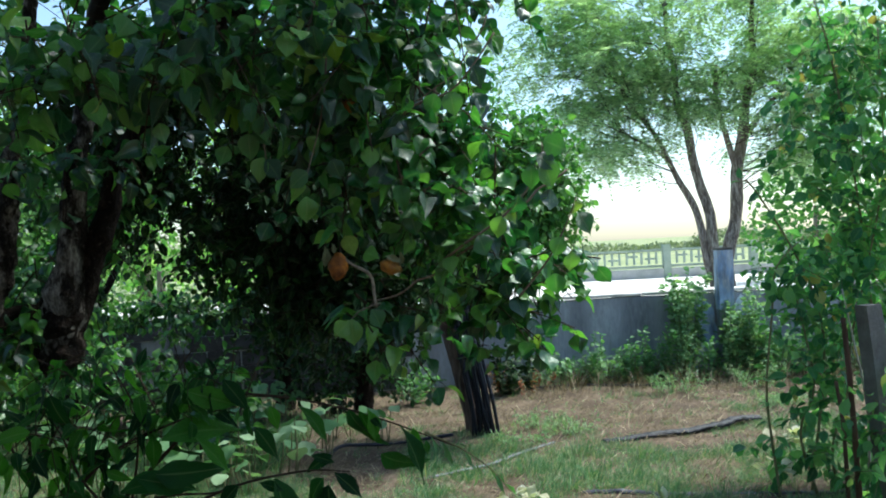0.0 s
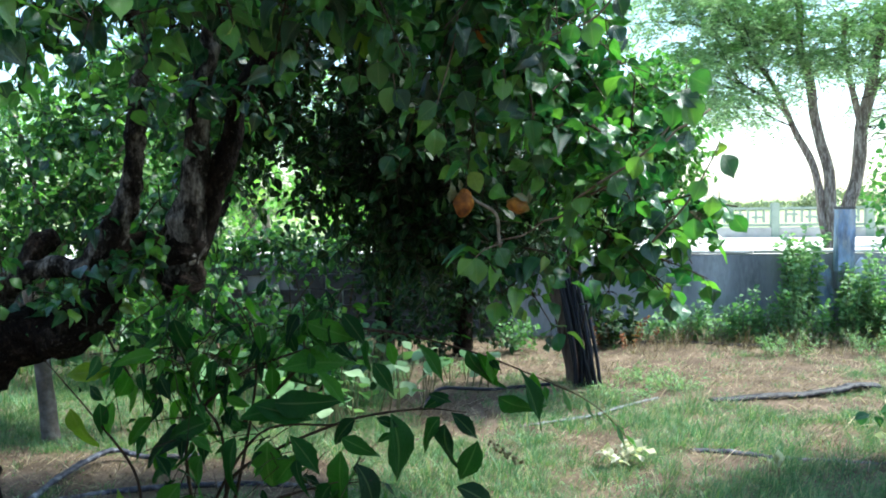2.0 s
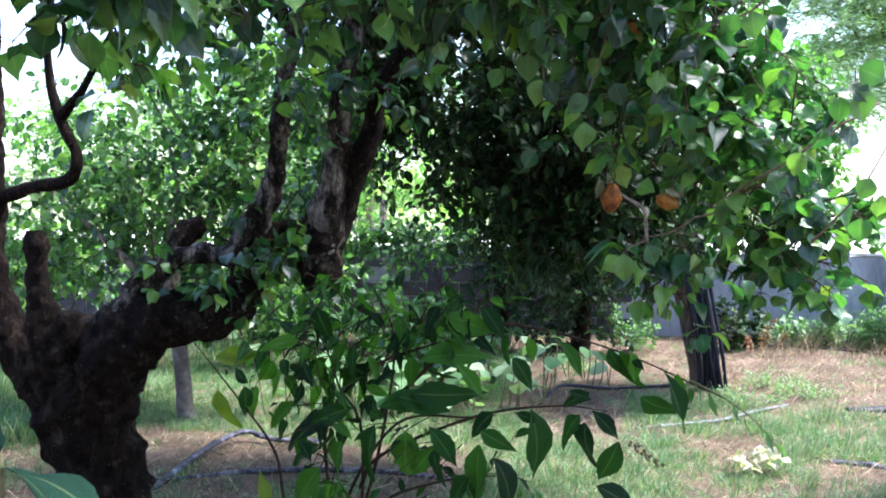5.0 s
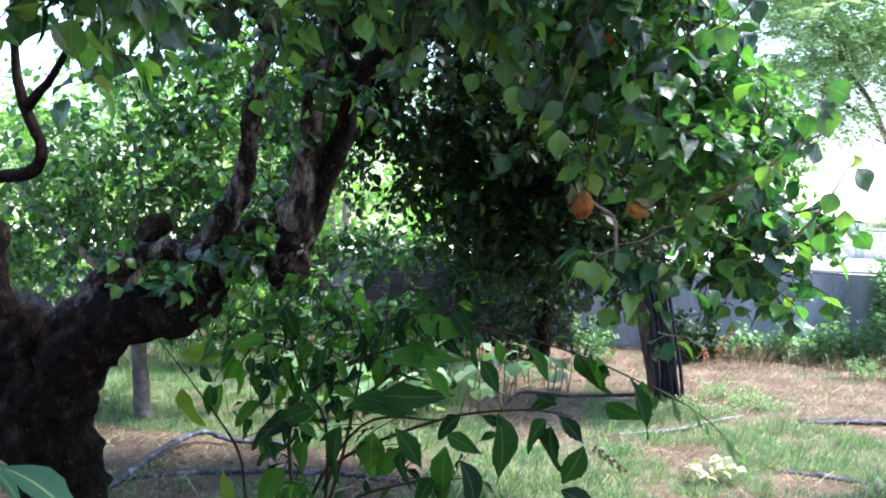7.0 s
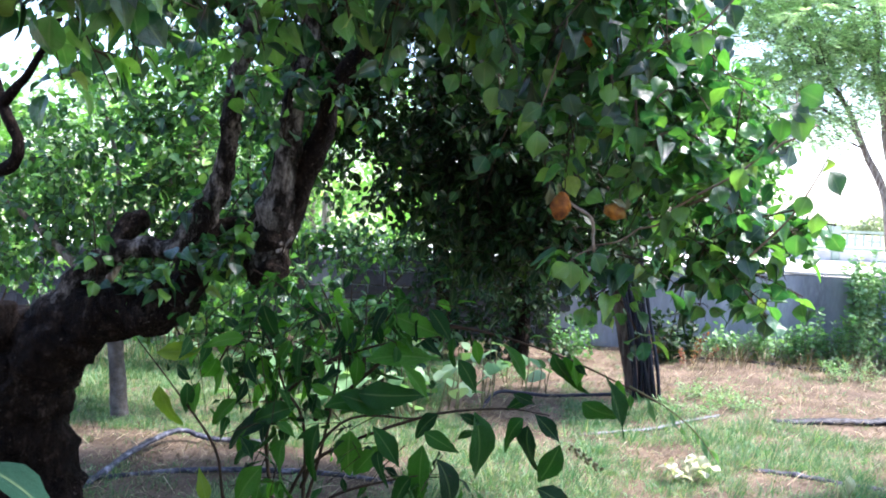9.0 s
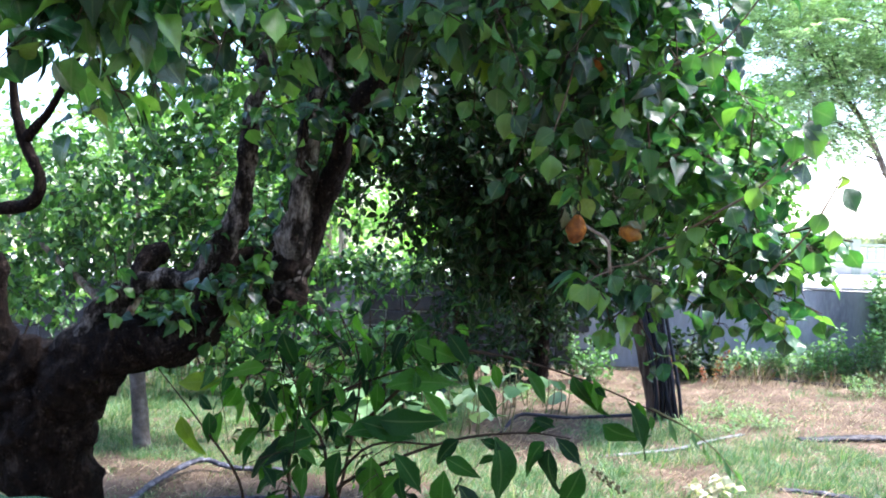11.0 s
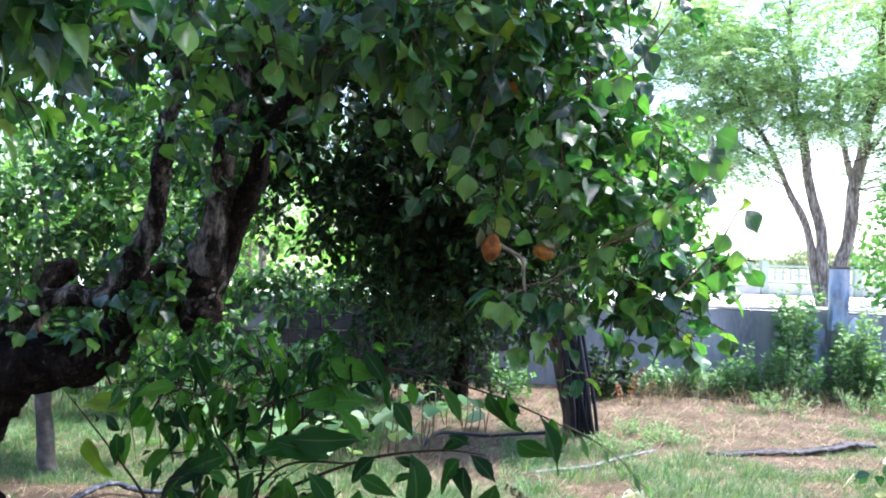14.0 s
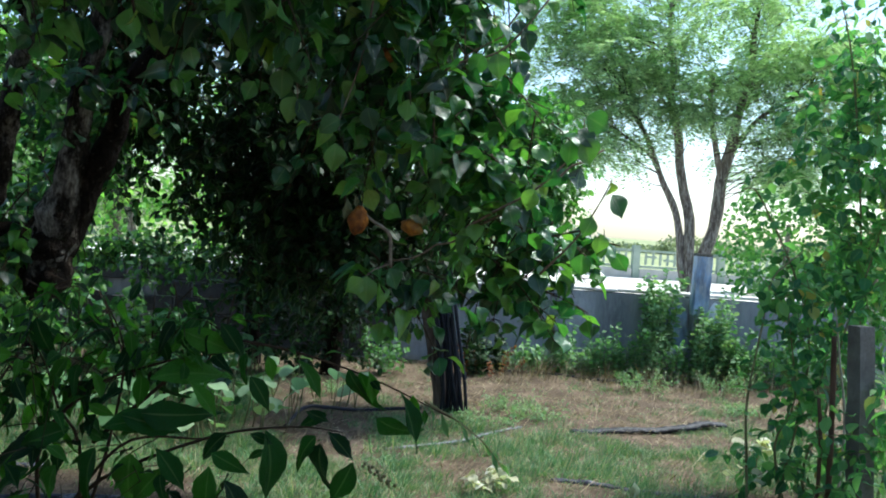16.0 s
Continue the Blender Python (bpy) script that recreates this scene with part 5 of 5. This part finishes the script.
    bush_leaves(root, [(-1.38, 3.1, 0.74, -161, 0.24, T), (-1.32, 3.06, 0.67, -115, 0.21, T), (-1.41, 3.08, 0.65, -149, 0.14, T), (-1.40, 3.04, 0.57, -130, 0.19, T), (-1.63, 3.1, 0.40, 107, 0.11, Y),
                        (-1.29, 3.1, 0.79, -161, 0.17, G), (-1.49, 3.1, 0.68, -100, 0.10, L), (-1.29, 3.0, 0.47, -40, 0.21, G), (-1.10, 3.0, 0.47, -134, 0.18, G), (-0.99, 3.0, 0.51, -110, 0.20, G)])
    s = bush_stem(root, [(-1.38, 3.28, 0.1), (-1.25, 3.3, 0.6), (-1.2, 3.32, 1.0), (-1.3, 3.35, 1.22)])
    sp.along(s[2:], every=0.07, lean=0.55, two=True, scale=0.75)
    for place, size, n in (((-1.55, 3.25, 0.95), (0.32, 0.15, 0.22), 17), ((-1.4, 3.3, 1.17), (0.3, 0.1, 0.1), 9), ((-0.95, 3.25, 1.15), (0.28, 0.1, 0.1), 10), ((-1.2, 3.25, 1.0), (0.2, 0.1, 0.1), 5), ((-1.2, 3.15, 0.72), (0.3, 0.1, 0.08), 6), ((-0.95, 3.1, 0.6), (0.3, 0.08, 0.12), 8), ((-1.45, 3.2, 0.5), (0.2, 0.1, 0.15), 5)):
        sp.patch(place, size, n, scale=0.7)
    sp.build(root, M_LANCE, M_TWIG, BROAD, singles=150, near=(-0.6, 1.0, 1.2), prefix="foliage", label="long pointed drooping leaves")
    # same bush leaves again, with backlight painted into their skin
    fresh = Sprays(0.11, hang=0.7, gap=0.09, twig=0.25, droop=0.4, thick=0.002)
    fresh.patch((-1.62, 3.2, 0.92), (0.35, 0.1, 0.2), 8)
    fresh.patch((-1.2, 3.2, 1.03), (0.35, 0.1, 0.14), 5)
    fresh.build(root, M_LANCE_LIT, M_TWIG, BROAD, singles=60, prefix="fresh_leaves", label="leaves in a brighter green, coloured as if lit from behind")
    # the thin shoot at the end of the longest branch
    shoot = [(-0.1, 3.15, 0.94), (0.02, 3.15, 0.88), (0.13, 3.14, 0.8), (0.2, 3.14, 0.71)]
    limb("stem", [(*p, 0.0035 - 0.0005 * i) for i, p in enumerate(shoot)], root, M_CANE, 6, 0.04, 0.1)
    slim = Sprays(0.07, hang=0.5, gap=0.03, twig=0.2, droop=0.4, thick=0.0014)
    slim.along([np.array(p) for p in shoot], every=0.045, lean=0.9, two=True)
    slim.build(root, M_NETTLE, M_CANE, SLIM, singles=40, prefix="slim_leaves", label="narrow grey-green leaves at the shoot's end")
    # unripe berries
    bm = bmesh.new()
    for k in range(22):
        c = Vector((-0.29 + 0.005 * k + 0.015 * math.sin(k * 2.4), 3.1 + 0.015 * math.cos(k * 2.4), 0.72 - 0.0035 * k))
        bmesh.ops.create_icosphere(bm, subdivisions=1, radius=0.007, matrix=Matrix.Translation(c))
    part("berry_cluster", from_bm("berry_cluster", bm, M_CANE, smooth=True), root, "small green berries")


lance_bush()


def near_sprig():
    root = thing("sapling", (-1.4, 1.5, 0), "broad-leaved sapling with a thin stem and smooth leaves", "sapling")
    limb("stem", [(-1.45, 1.5, 0, 0.008), (-1.46, 1.5, 0.5, 0.007), (-1.45, 1.5, 1.0, 0.005), (-1.46, 1.5, 1.2, 0.003)], root, M_CANE, 6, 0.06)
    me = [mesh_of("leaf", v, f, M_SAPLING, rib=5) for v, f in LANCE]
    for k, (dx, z, ang, s) in enumerate(((0.06, 1.03, 3, 0.2), (0.0, 1.04, 35, 0.16), (0.0, 1.12, -70, 0.17), (0.0, 1.06, 200, 0.17), (0.0, 0.92, 100, 0.18))):
        ob = new("leaf", me[k % 3])
        ob.matrix_basis = pose(-1.45 + dx, 1.5, z, 8, 10 + 10 * (k % 3), ang) @ Matrix.Scale(s, 4)
        attach(ob, root)


near_sprig()


def rose_bush():
    root = thing("climbing_rose", (2.4, 5.2, 0), "tall climbing rose with long canes and dense green leaves", "shrub")
    sp = Sprays(0.082, hang=0.5, gap=0.034, twig=0.4, droop=0.3, thick=0.002)
    canes = ([(1.93, 5.17, 0.0), (1.9, 5.17, 0.3), (1.88, 5.17, 0.65), (1.93, 5.17, 1.11), (1.98, 5.17, 1.39), (2.14, 5.17, 1.56)],
             [(2.13, 5.17, 0.0), (2.09, 5.17, 0.4), (2.14, 5.17, 0.68), (2.12, 5.2, 1.19)],
             [(2.25, 5.17, 0.0), (2.28, 5.17, 0.3), (2.33, 5.17, 0.62), (2.43, 5.17, 0.96), (2.51, 5.17, 1.46), (2.67, 5.17, 1.97), (2.62, 5.17, 2.78)],
             [(2.55, 5.3, 0.0), (2.62, 5.3, 0.46), (2.55, 5.3, 1.62), (2.4, 5.24, 2.64), (2.19, 5.17, 3.22)],
             [(2.9, 5.46, 0.0), (2.98, 5.46, 0.75), (2.91, 5.46, 2.2), (2.98, 5.46, 3.36)],
             [(2.2, 5.3, 0.0), (2.26, 5.32, 1.04), (1.97, 5.32, 1.84), (1.75, 5.24, 1.91)])
    for k, s in enumerate(canes):
        n = len(s)
        limb("cane", [(p[0] + 0.03 * math.sin(3.1 * i + k), p[1], p[2], 0.0095 - 0.006 * i / (n - 1)) for i, p in enumerate(s)], root, M_CANE, 8, 0.06, 0.12)
        sp.along([np.array(p) for p in s[1:]], every=0.11, lean=0.3, two=True)
    for place, size, n in (((2.61, 5.32, 2.17), (0.5, 0.42, 0.72), 110), ((2.52, 5.32, 1.26), (0.46, 0.42, 0.5), 58), ((2.14, 5.17, 1.36), (0.26, 0.28, 0.22), 10), ((2.85, 5.46, 3.0), (0.6, 0.5, 0.5), 45),
                           ((2.9, 5.6, 1.62), (0.5, 0.5, 1.1), 50), ((2.0, 5.17, 0.3), (0.22, 0.28, 0.2), 5), ((2.62, 5.32, 0.35), (0.4, 0.3, 0.3), 20), ((2.45, 4.6, 0.68), (0.14, 0.08, 0.4), 9),
                           ((2.26, 4.67, 0.4), (0.2, 0.1, 0.35), 9), ((2.14, 5.17, 0.72), (0.22, 0.2, 0.34), 11), ((2.33, 5.17, 0.3), (0.28, 0.2, 0.25), 9)):
        sp.patch(place, size, n)
    sp.build(root, M_ROSE, M_CANE, OVAL, singles=250, near=(1.3, 3.4, 1.2), prefix="foliage", label="small pointed rose leaves, a few turning orange")
    dry = [(2.37, 5.0, 0.0, 0.008), (2.39, 5.0, 0.55, 0.008), (2.33, 5.0, 0.95, 0.006), (2.28, 5.0, 1.25, 0.004)]
    limb("cane", dry, root, M_STRAWCANE, 8, 0.05, 0.15, label="bleached dead cane")


rose_bush()


def build_post():
    root = thing("fence_post", (2.5, 4.75, 0), "leaning rough grey concrete post with a flaking edge", "post")
    bm = box_bm(-0.05, 0.05, -0.05, 0.05, -0.1, 1.18)
    bmesh.ops.subdivide_edges(bm, edges=bm.edges[:], cuts=9, use_grid_fill=True)
    for v in bm.verts:
        v.co += Vector((noise.noise(v.co * 9), noise.noise(v.co * 9 + Vector((3, 1, 2))), noise.noise(v.co * 7))) * 0.01
    bmesh.ops.transform(bm, matrix=pose(2.39, 4.75, 0, 0, -5, 14), verts=bm.verts[:])
    part("shaft", from_bm("shaft", bm, M_POST), root)
    for k, (x, r) in enumerate(((2.24, 0.017), (2.18, 0.012))):
        st = thing("garden_stake", (x, 4.83, 0), "brown weathered wooden stake leaning by the post", "stake", "wooden stakes")
        v, f = tube([(x, 4.83, -0.05, r), (x - 0.01, 4.83, 0.5, r * 0.95), (x - 0.03, 4.85, 1.1 - 0.35 * k, r * 0.85)], 9, 0.06, 0.15, 20)
        part("shaft", mesh_of("shaft", v, f, M_WOOD), st)


build_post()


def weed(place, tall, wide, n, size, mat, label, name="weed", shapes=SLIM, twig=0.2):
    root = thing(name, place, label, "plant", "weeds along the wall")
    x, y, z = place
    sp = Sprays(size, hang=0.1, gap=size * 0.5, twig=twig, droop=0.1, thick=0.002)
    for k in range(n):
        a, b = rng.uniform(-1, 1), rng.uniform(-0.5, 0.5)
        h = tall * rng.uniform(0.5, 1.0)
        p0 = np.array([x + a * wide * 0.6, y + b * 0.25, z])
        sp.along([p0, p0 + [a * wide * 0.15, b * 0.05 - 0.03, h * 0.55], p0 + [a * wide * 0.4 + rng.uniform(-0.05, 0.05), b * 0.12 - 0.08, h]], lean=0.5, two=True)
    sp.build(root, mat, M_CANE, shapes, prefix="foliage")


for x, tall, wide, n in ((0.95, 0.26, 0.25, 20), (1.35, 0.3, 0.3, 40), (1.75, 0.36, 0.3, 45), (2.15, 0.4, 0.3, 60), (2.5, 0.56, 0.3, 45), (2.9, 0.34, 0.3, 40), (3.35, 0.5, 0.3, 60), (3.8, 0.5, 0.35, 60), (4.4, 0.5, 0.4, 50), (5.0, 0.6, 0.4, 50)):
    weed((x, 9.8, 0), tall, wide, n, 0.055, M_NETTLE if n in (40, 80, 60) else M_WEED, "feathery green weeds against the wall")
for x, tall, n in ((1.15, 0.42, 6), (1.6, 0.6, 5), (2.0, 0.5, 6), (2.35, 0.7, 6), (2.95, 0.5, 4), (3.6, 0.7, 10), (4.1, 0.8, 11)):
    weed((x, 9.65, 0), tall, 0.22, n, 0.06, M_NETTLE, "upright leafy green weed by the wall", "weed", OVAL)
weed((2.75, 9.95, 0.3), 0.95, 0.22, 22, 0.07, M_WEED, "leafy creeper climbing the wall", "creeper", OVAL)
weed((3.42, 9.85, 0.0), 1.0, 0.12, 18, 0.06, M_WEED, "leafy creeper beside the blue pillar", "creeper", OVAL)
weed((3.2, 9.8, 0), 0.85, 0.14, 16, 0.06, M_WEED, "leafy weed growing up the pillar's foot", "weed", OVAL)
weed((0.78, 9.3, 0), 0.36, 0.4, 8, 0.03, M_REDLEAF, "rusty red-leaved dying plant beside the trunk", "red_plant", OVAL)
weed((0.7, 9.4, 0), 0.55, 0.25, 20, 0.07, M_DARK, "small dark green bush beside the trunk", "small_bush", OVAL)
weed((-0.35, 9.2, 0), 0.5, 0.25, 14, 0.05, M_NETTLE, "grey-green bush at the foot of the wall", "small_bush", OVAL)
for x, y, h in ((0.75, 7.6, 0.16), (1.0, 7.3, 0.13), (0.55, 7.0, 0.12), (-0.9, 7.9, 0.15), (2.3, 8.9, 0.25), (3.2, 9.0, 0.3), (3.0, 8.0, 0.14)):
    weed((x, y, 0), h, 0.3, 26, 0.035, M_WEED, "low soft green weed in the dry grass", "weed", SLIM, 0.1)


def squash_plant(place, n, r, big, label):
    root = thing("squash_plant", place, label, "plant", "squash patch")
    me = mesh_of("leaf", *ROUND[0], M_SQUASH)
    stalks = []
    for _ in range(n):
        a, d = rng.uniform(0, 6.28), r * rng.uniform() ** 0.5
        x, y, h = place[0] + math.cos(a) * d, place[1] + math.sin(a) * d * 0.7, rng.uniform(0.12, 0.4)
        ob = new("leaf", me)
        ob.matrix_basis = pose(x, y, h, rng.uniform(-20, 20), rng.uniform(0, 35), rng.uniform(0, 360)) @ Matrix.Scale(big * rng.uniform(0.7, 1.2), 4)
        attach(ob, root)
        stalks.append(tube([(x + rng.uniform(-0.05, 0.05), y, 0, 0.006), (x, y, h * 0.6, 0.005), (x, y, h, 0.004)], 5, 0.1))
    v, f = join(stalks)
    part("stalk_work", mesh_of("stalk_work", v, f, M_CANE), root, kind="stuff")


for x, y, n in ((-3.3, 8.3, 40), (-2.6, 8.5, 40), (-1.9, 8.6, 36), (-4.2, 8.0, 40), (-5.2, 7.6, 40), (-2.9, 7.4, 24), (-1.75, 6.0, 22), (-1.35, 6.6, 24), (-2.3, 5.9, 20), (-0.95, 7.3, 16)):
    squash_plant((x, y, 0), n, 0.5, 0.14, "sprawling squash with broad pale green leaves")

# grass and straw


def strewn(name, n, box, keep, length, lie, mat, label, wide=1.0, tuft=1, spread=0.03):
    """Blades over a stretch of ground, in tufts, where keep(x, y) lets them grow."""
    x0, x1, y0, y1 = box
    C = np.column_stack([rng.uniform(x0, x1, n), y0 + (y1 - y0) * rng.uniform(0, 1, n) ** 1.25])
    C = np.array([c for c in C if keep(c[0], c[1]) > rng.uniform()])
    size = np.repeat(rng.uniform(0.5, 1.3, len(C)), tuft)
    P = np.repeat(C, tuft, 0)
    m = len(P)
    off = rng.normal(size=(m, 2)) * spread if tuft > 1 else np.zeros((m, 2))
    P = np.column_stack([P + off, np.zeros(m)])
    P[:, 2] = [height(x, y) - 0.003 for x, y in P[:, :2]]
    a = np.where(rng.uniform(size=m) < 0.6, np.arctan2(off[:, 1], off[:, 0]), 0) + rng.uniform(-1.2, 1.2, m) if tuft > 1 else rng.uniform(0, 6.283, m)
    D = np.column_stack([np.cos(a) * lie, np.sin(a) * lie, rng.uniform(0.35, 1.0, m)])
    N = np.column_stack([-np.cos(a), -np.sin(a), np.full(m, 0.5)]) + rand_dirs(m) * 0.4 if lie < 1 else np.tile([0, 0, 1.0], (m, 1)) + rand_dirs(m) * 0.4
    v, f = leaves(P, D, N, length * size * rng.uniform(0.6, 1.2, m), [(s[0] * np.array([1, wide, 1]), s[1]) for s in BLADE])
    ob = new(name, mesh_of(name, v, f, mat))
    return tagged(ob, label, "grass", kind="stuff")


def green_here(x, y):
    if abs(x) > 0.85 * y + 0.6:
        return 0
    g = 1.7 * noise.noise(Vector((x * 0.7, y * 0.7, 3.3))) + 1.3 * noise.noise(Vector((x * 2, y * 2, 1.0)))
    return min(1, max(0.04, 0.26 + g * 0.9 + (7.0 - y) * 0.55 - (0.7 if x < -0.4 and y > 5.6 else 0) - (2.2 if x < -1.2 and y < 5.2 else 0) + (1.5 if x < -1.3 and y > 5.2 else 0)))


def dry_here(x, y):
    return 0 if abs(x) > 0.85 * y + 0.6 else 1.0 - 0.85 * green_here(x, y)


strewn("grass", 34000, (-6, 6, 3.2, 9.9), green_here, 0.07, 0.6, M_GRASS, "short patchy green grass", 0.9, 20)
strewn("low_weeds", 45000, (-6, 6, 3.2, 9.9), green_here, 0.03, 1.2, M_WEED, "tiny creeping weeds among the grass", 5.0, 5, 0.03)
strewn("straw", 26000, (-6, 6, 3.2, 10.0), dry_here, 0.09, 2.2, M_STRAW, "flattened dry straw and cut grass", 0.9, 5, 0.05)
strewn("grass_tufts", 1500, (-1.5, 5, 3.2, 7.4), lambda x, y: green_here(x, y) * 0.8, 0.15, 0.55, M_GRASS, "longer tufts of soft green grass", 0.6, 16, 0.03)
strewn("straw_wisps", 4200, (-5, 5, 3.4, 9.9), lambda x, y: dry_here(x, y) * (0.25 + 1.4 * max(0, noise.noise(Vector((x * 1.6, y * 1.6, 9))))), 0.22, 2.6, M_STRAW, "loose wisps of long bleached straw", 0.4, 8, 0.07)
strewn("tall_straw", 120, (0.8, 5.0, 9.0, 9.7), lambda x, y: 1.0, 0.28, 0.45, M_STRAW, "standing dry grass stalks by the wall", 0.4, 12, 0.04)
strewn("meadow_grass", 900, (-7.5, -3.9, 4.6, 8.0), lambda x, y: 0.8, 0.2, 0.5, M_GRASS, "long bright green grass under the trees", 0.6, 20, 0.05)

strewn("short_grass", 5200, (-9, 9, -1.2, 9.9), lambda x, y: 0 if y > 3.2 and abs(x) <= 0.85 * y + 0.6 or (-7 < x < 0.6 and y < 0.2) else 0.8, 0.07, 0.6, M_GRASS, "thin trodden grass near the camera", 0.9, 9, 0.06)
strewn("trodden_straw", 5200, (-9, 9, -1.2, 9.9), lambda x, y: 0 if y > 3.2 and abs(x) <= 0.85 * y + 0.6 or (-7 < x < 0.6 and y < 0.2) else 1, 0.1, 2.4, M_STRAW, "scattered dry straw near the camera", 0.9, 6, 0.1)

# ---- hoses and litter on the ground ----


def hose(name, pts, r, mat, label, flat=1.0):
    root = thing(name, pts[0], label, "hose", "irrigation hoses")
    v, f = tube([(x, y, z / flat + r * 0.8, r) for x, y, z in pts], 12, 0.02, 0.4 if flat < 1 else 0.12, 26)
    v = np.asarray(v) * np.array([1, 1, flat])
    part("tube", mesh_of("tube", v, f, mat), root)


hose("drip_hose", [(1.18, 6.82, 0.0), (1.42, 6.88, 0.01), (1.7, 6.95, 0.02), (1.9, 7.03, 0.01), (2.2, 7.16, 0.02), (2.4, 7.3, 0.03), (2.62, 7.43, 0.0)], 0.046, M_CRUMPLE, "crumpled flattened black irrigation hose lying in straw", 0.5)
hose("drip_hose", [(0.8, 5.5, 0.0), (1.03, 5.45, 0.01), (1.32, 5.33, 0.01), (1.7, 5.3, 0.0), (2.4, 5.2, 0.0)], 0.026, M_HOSE, "grey-blue hose half buried in grass", 0.6)
hose("drip_hose", [(-2.76, 3.95, 0.0), (-2.77, 4.3, 0.02), (-2.78, 4.7, 0.05), (-2.71, 5.08, 0.06), (-2.5, 5.1, 0.02), (-2.2, 5.2, 0.0)], 0.022, M_HOSE, "thick dusty grey hose looping by the trunk", 0.7)
hose("drip_hose", [(-2.9, 4.2, 0.0), (-2.6, 4.4, 0.0), (-2.28, 4.55, 0.01), (-1.69, 4.7, 0.0), (-1.0, 4.6, 0.0)], 0.016, M_HOSE, "thin grey hose lying on bare soil")
hose("drip_hose", [(-1.0, 6.5, 0.0), (-0.9, 6.8, 0.08), (-0.73, 6.95, 0.06), (-0.5, 7.1, 0.02), (-0.3, 7.15, 0.03), (0.0, 7.2, 0.05)], 0.014, M_PIPE, "black hose curling from the tree trunk")
hose("drip_hose", [(0.9, 9.55, 0.0), (1.4, 9.52, 0.01), (1.9, 9.4, 0.0), (2.4, 9.35, 0.0)], 0.02, M_PIPE, "black hose along the foot of the wall")
hose("drip_hose", [(-0.26, 6.05, 0.0), (0.09, 6.23, 0.01), (0.3, 6.42, 0.0), (0.52, 6.65, 0.01), (0.81, 6.98, 0.0)], 0.02, M_STRIP, "bleached flattened hose lying in short grass", 0.35)
hose("blue_hose", [(3.25, 6.3, 0.0), (3.45, 6.33, 0.02), (3.8, 6.4, 0.0)], 0.03, M_TARP, "short piece of bright blue plastic hose")


def pale_plant(place, n, size, label, shapes, spread=0.5):
    root = thing("withered_flower", place, label, "flower", "withered blossoms")
    me = [mesh_of("petal", v, f, M_PETAL) for v, f in shapes]
    x, y, z = place
    for k in range(n):
        ob = new("petal", me[k % len(me)])
        ob.matrix_basis = pose(x + rng.uniform(-1, 1) * size * spread, y + rng.uniform(-1, 1) * size * spread * 0.6, z + rng.uniform(0.01, 0.1), rng.uniform(-40, 40), rng.uniform(-70, 20), rng.uniform(0, 360)) @ Matrix.Scale(size * rng.uniform(0.7, 1.2), 4)
        attach(ob, root)
    v, f = tube([(x, y, 0, 0.006), (x, y, z + 0.05, 0.004)], 5, 0.05)
    part("stalk", mesh_of("stalk", v, f, M_CANE), root)


pale_plant((0.4, 5.2, 0.02), 22, 0.075, "crumpled cream and yellow withered leaves in grass", PEAR[1:] + PEAR[3:], 1.5)


def cup_flower(place, size):
    """One upright blossom of pointed petals on a short stalk."""
    root = thing("blossom", place, "upright creamy white blossom above short grass", "flower")
    me = mesh_of("petal", *plain_leaf([0.06, 0.2, 0.27, 0.2, 0.0], 0.5, -0.12), M_PETAL)
    x, y, z = place
    for k in range(7):
        ob = new("petal", me)
        ob.matrix_basis = pose(x, y, z, 0, -58 - 9 * (k % 3), k * 51) @ Matrix.Scale(size * (0.85 + 0.1 * (k % 3)), 4)
        attach(ob, root)
    v, f = tube([(x + 0.01, y, 0, 0.005), (x, y, z * 0.6, 0.005), (x, y, z + 0.01, 0.007)], 6, 0.03)
    part("stalk", mesh_of("stalk", v, f, M_CANE), root)


cup_flower((1.165, 4.88, 0.1), 0.1)
pale_plant((2.34, 6.05, 0.1), 9, 0.09, "white crumpled blossoms at the foot of the rose", ROUND, 1.4)
pale_plant((2.0, 5.35, 0.1), 9, 0.08, "cream crumpled blossoms fallen under the rose", ROUND, 1.6)
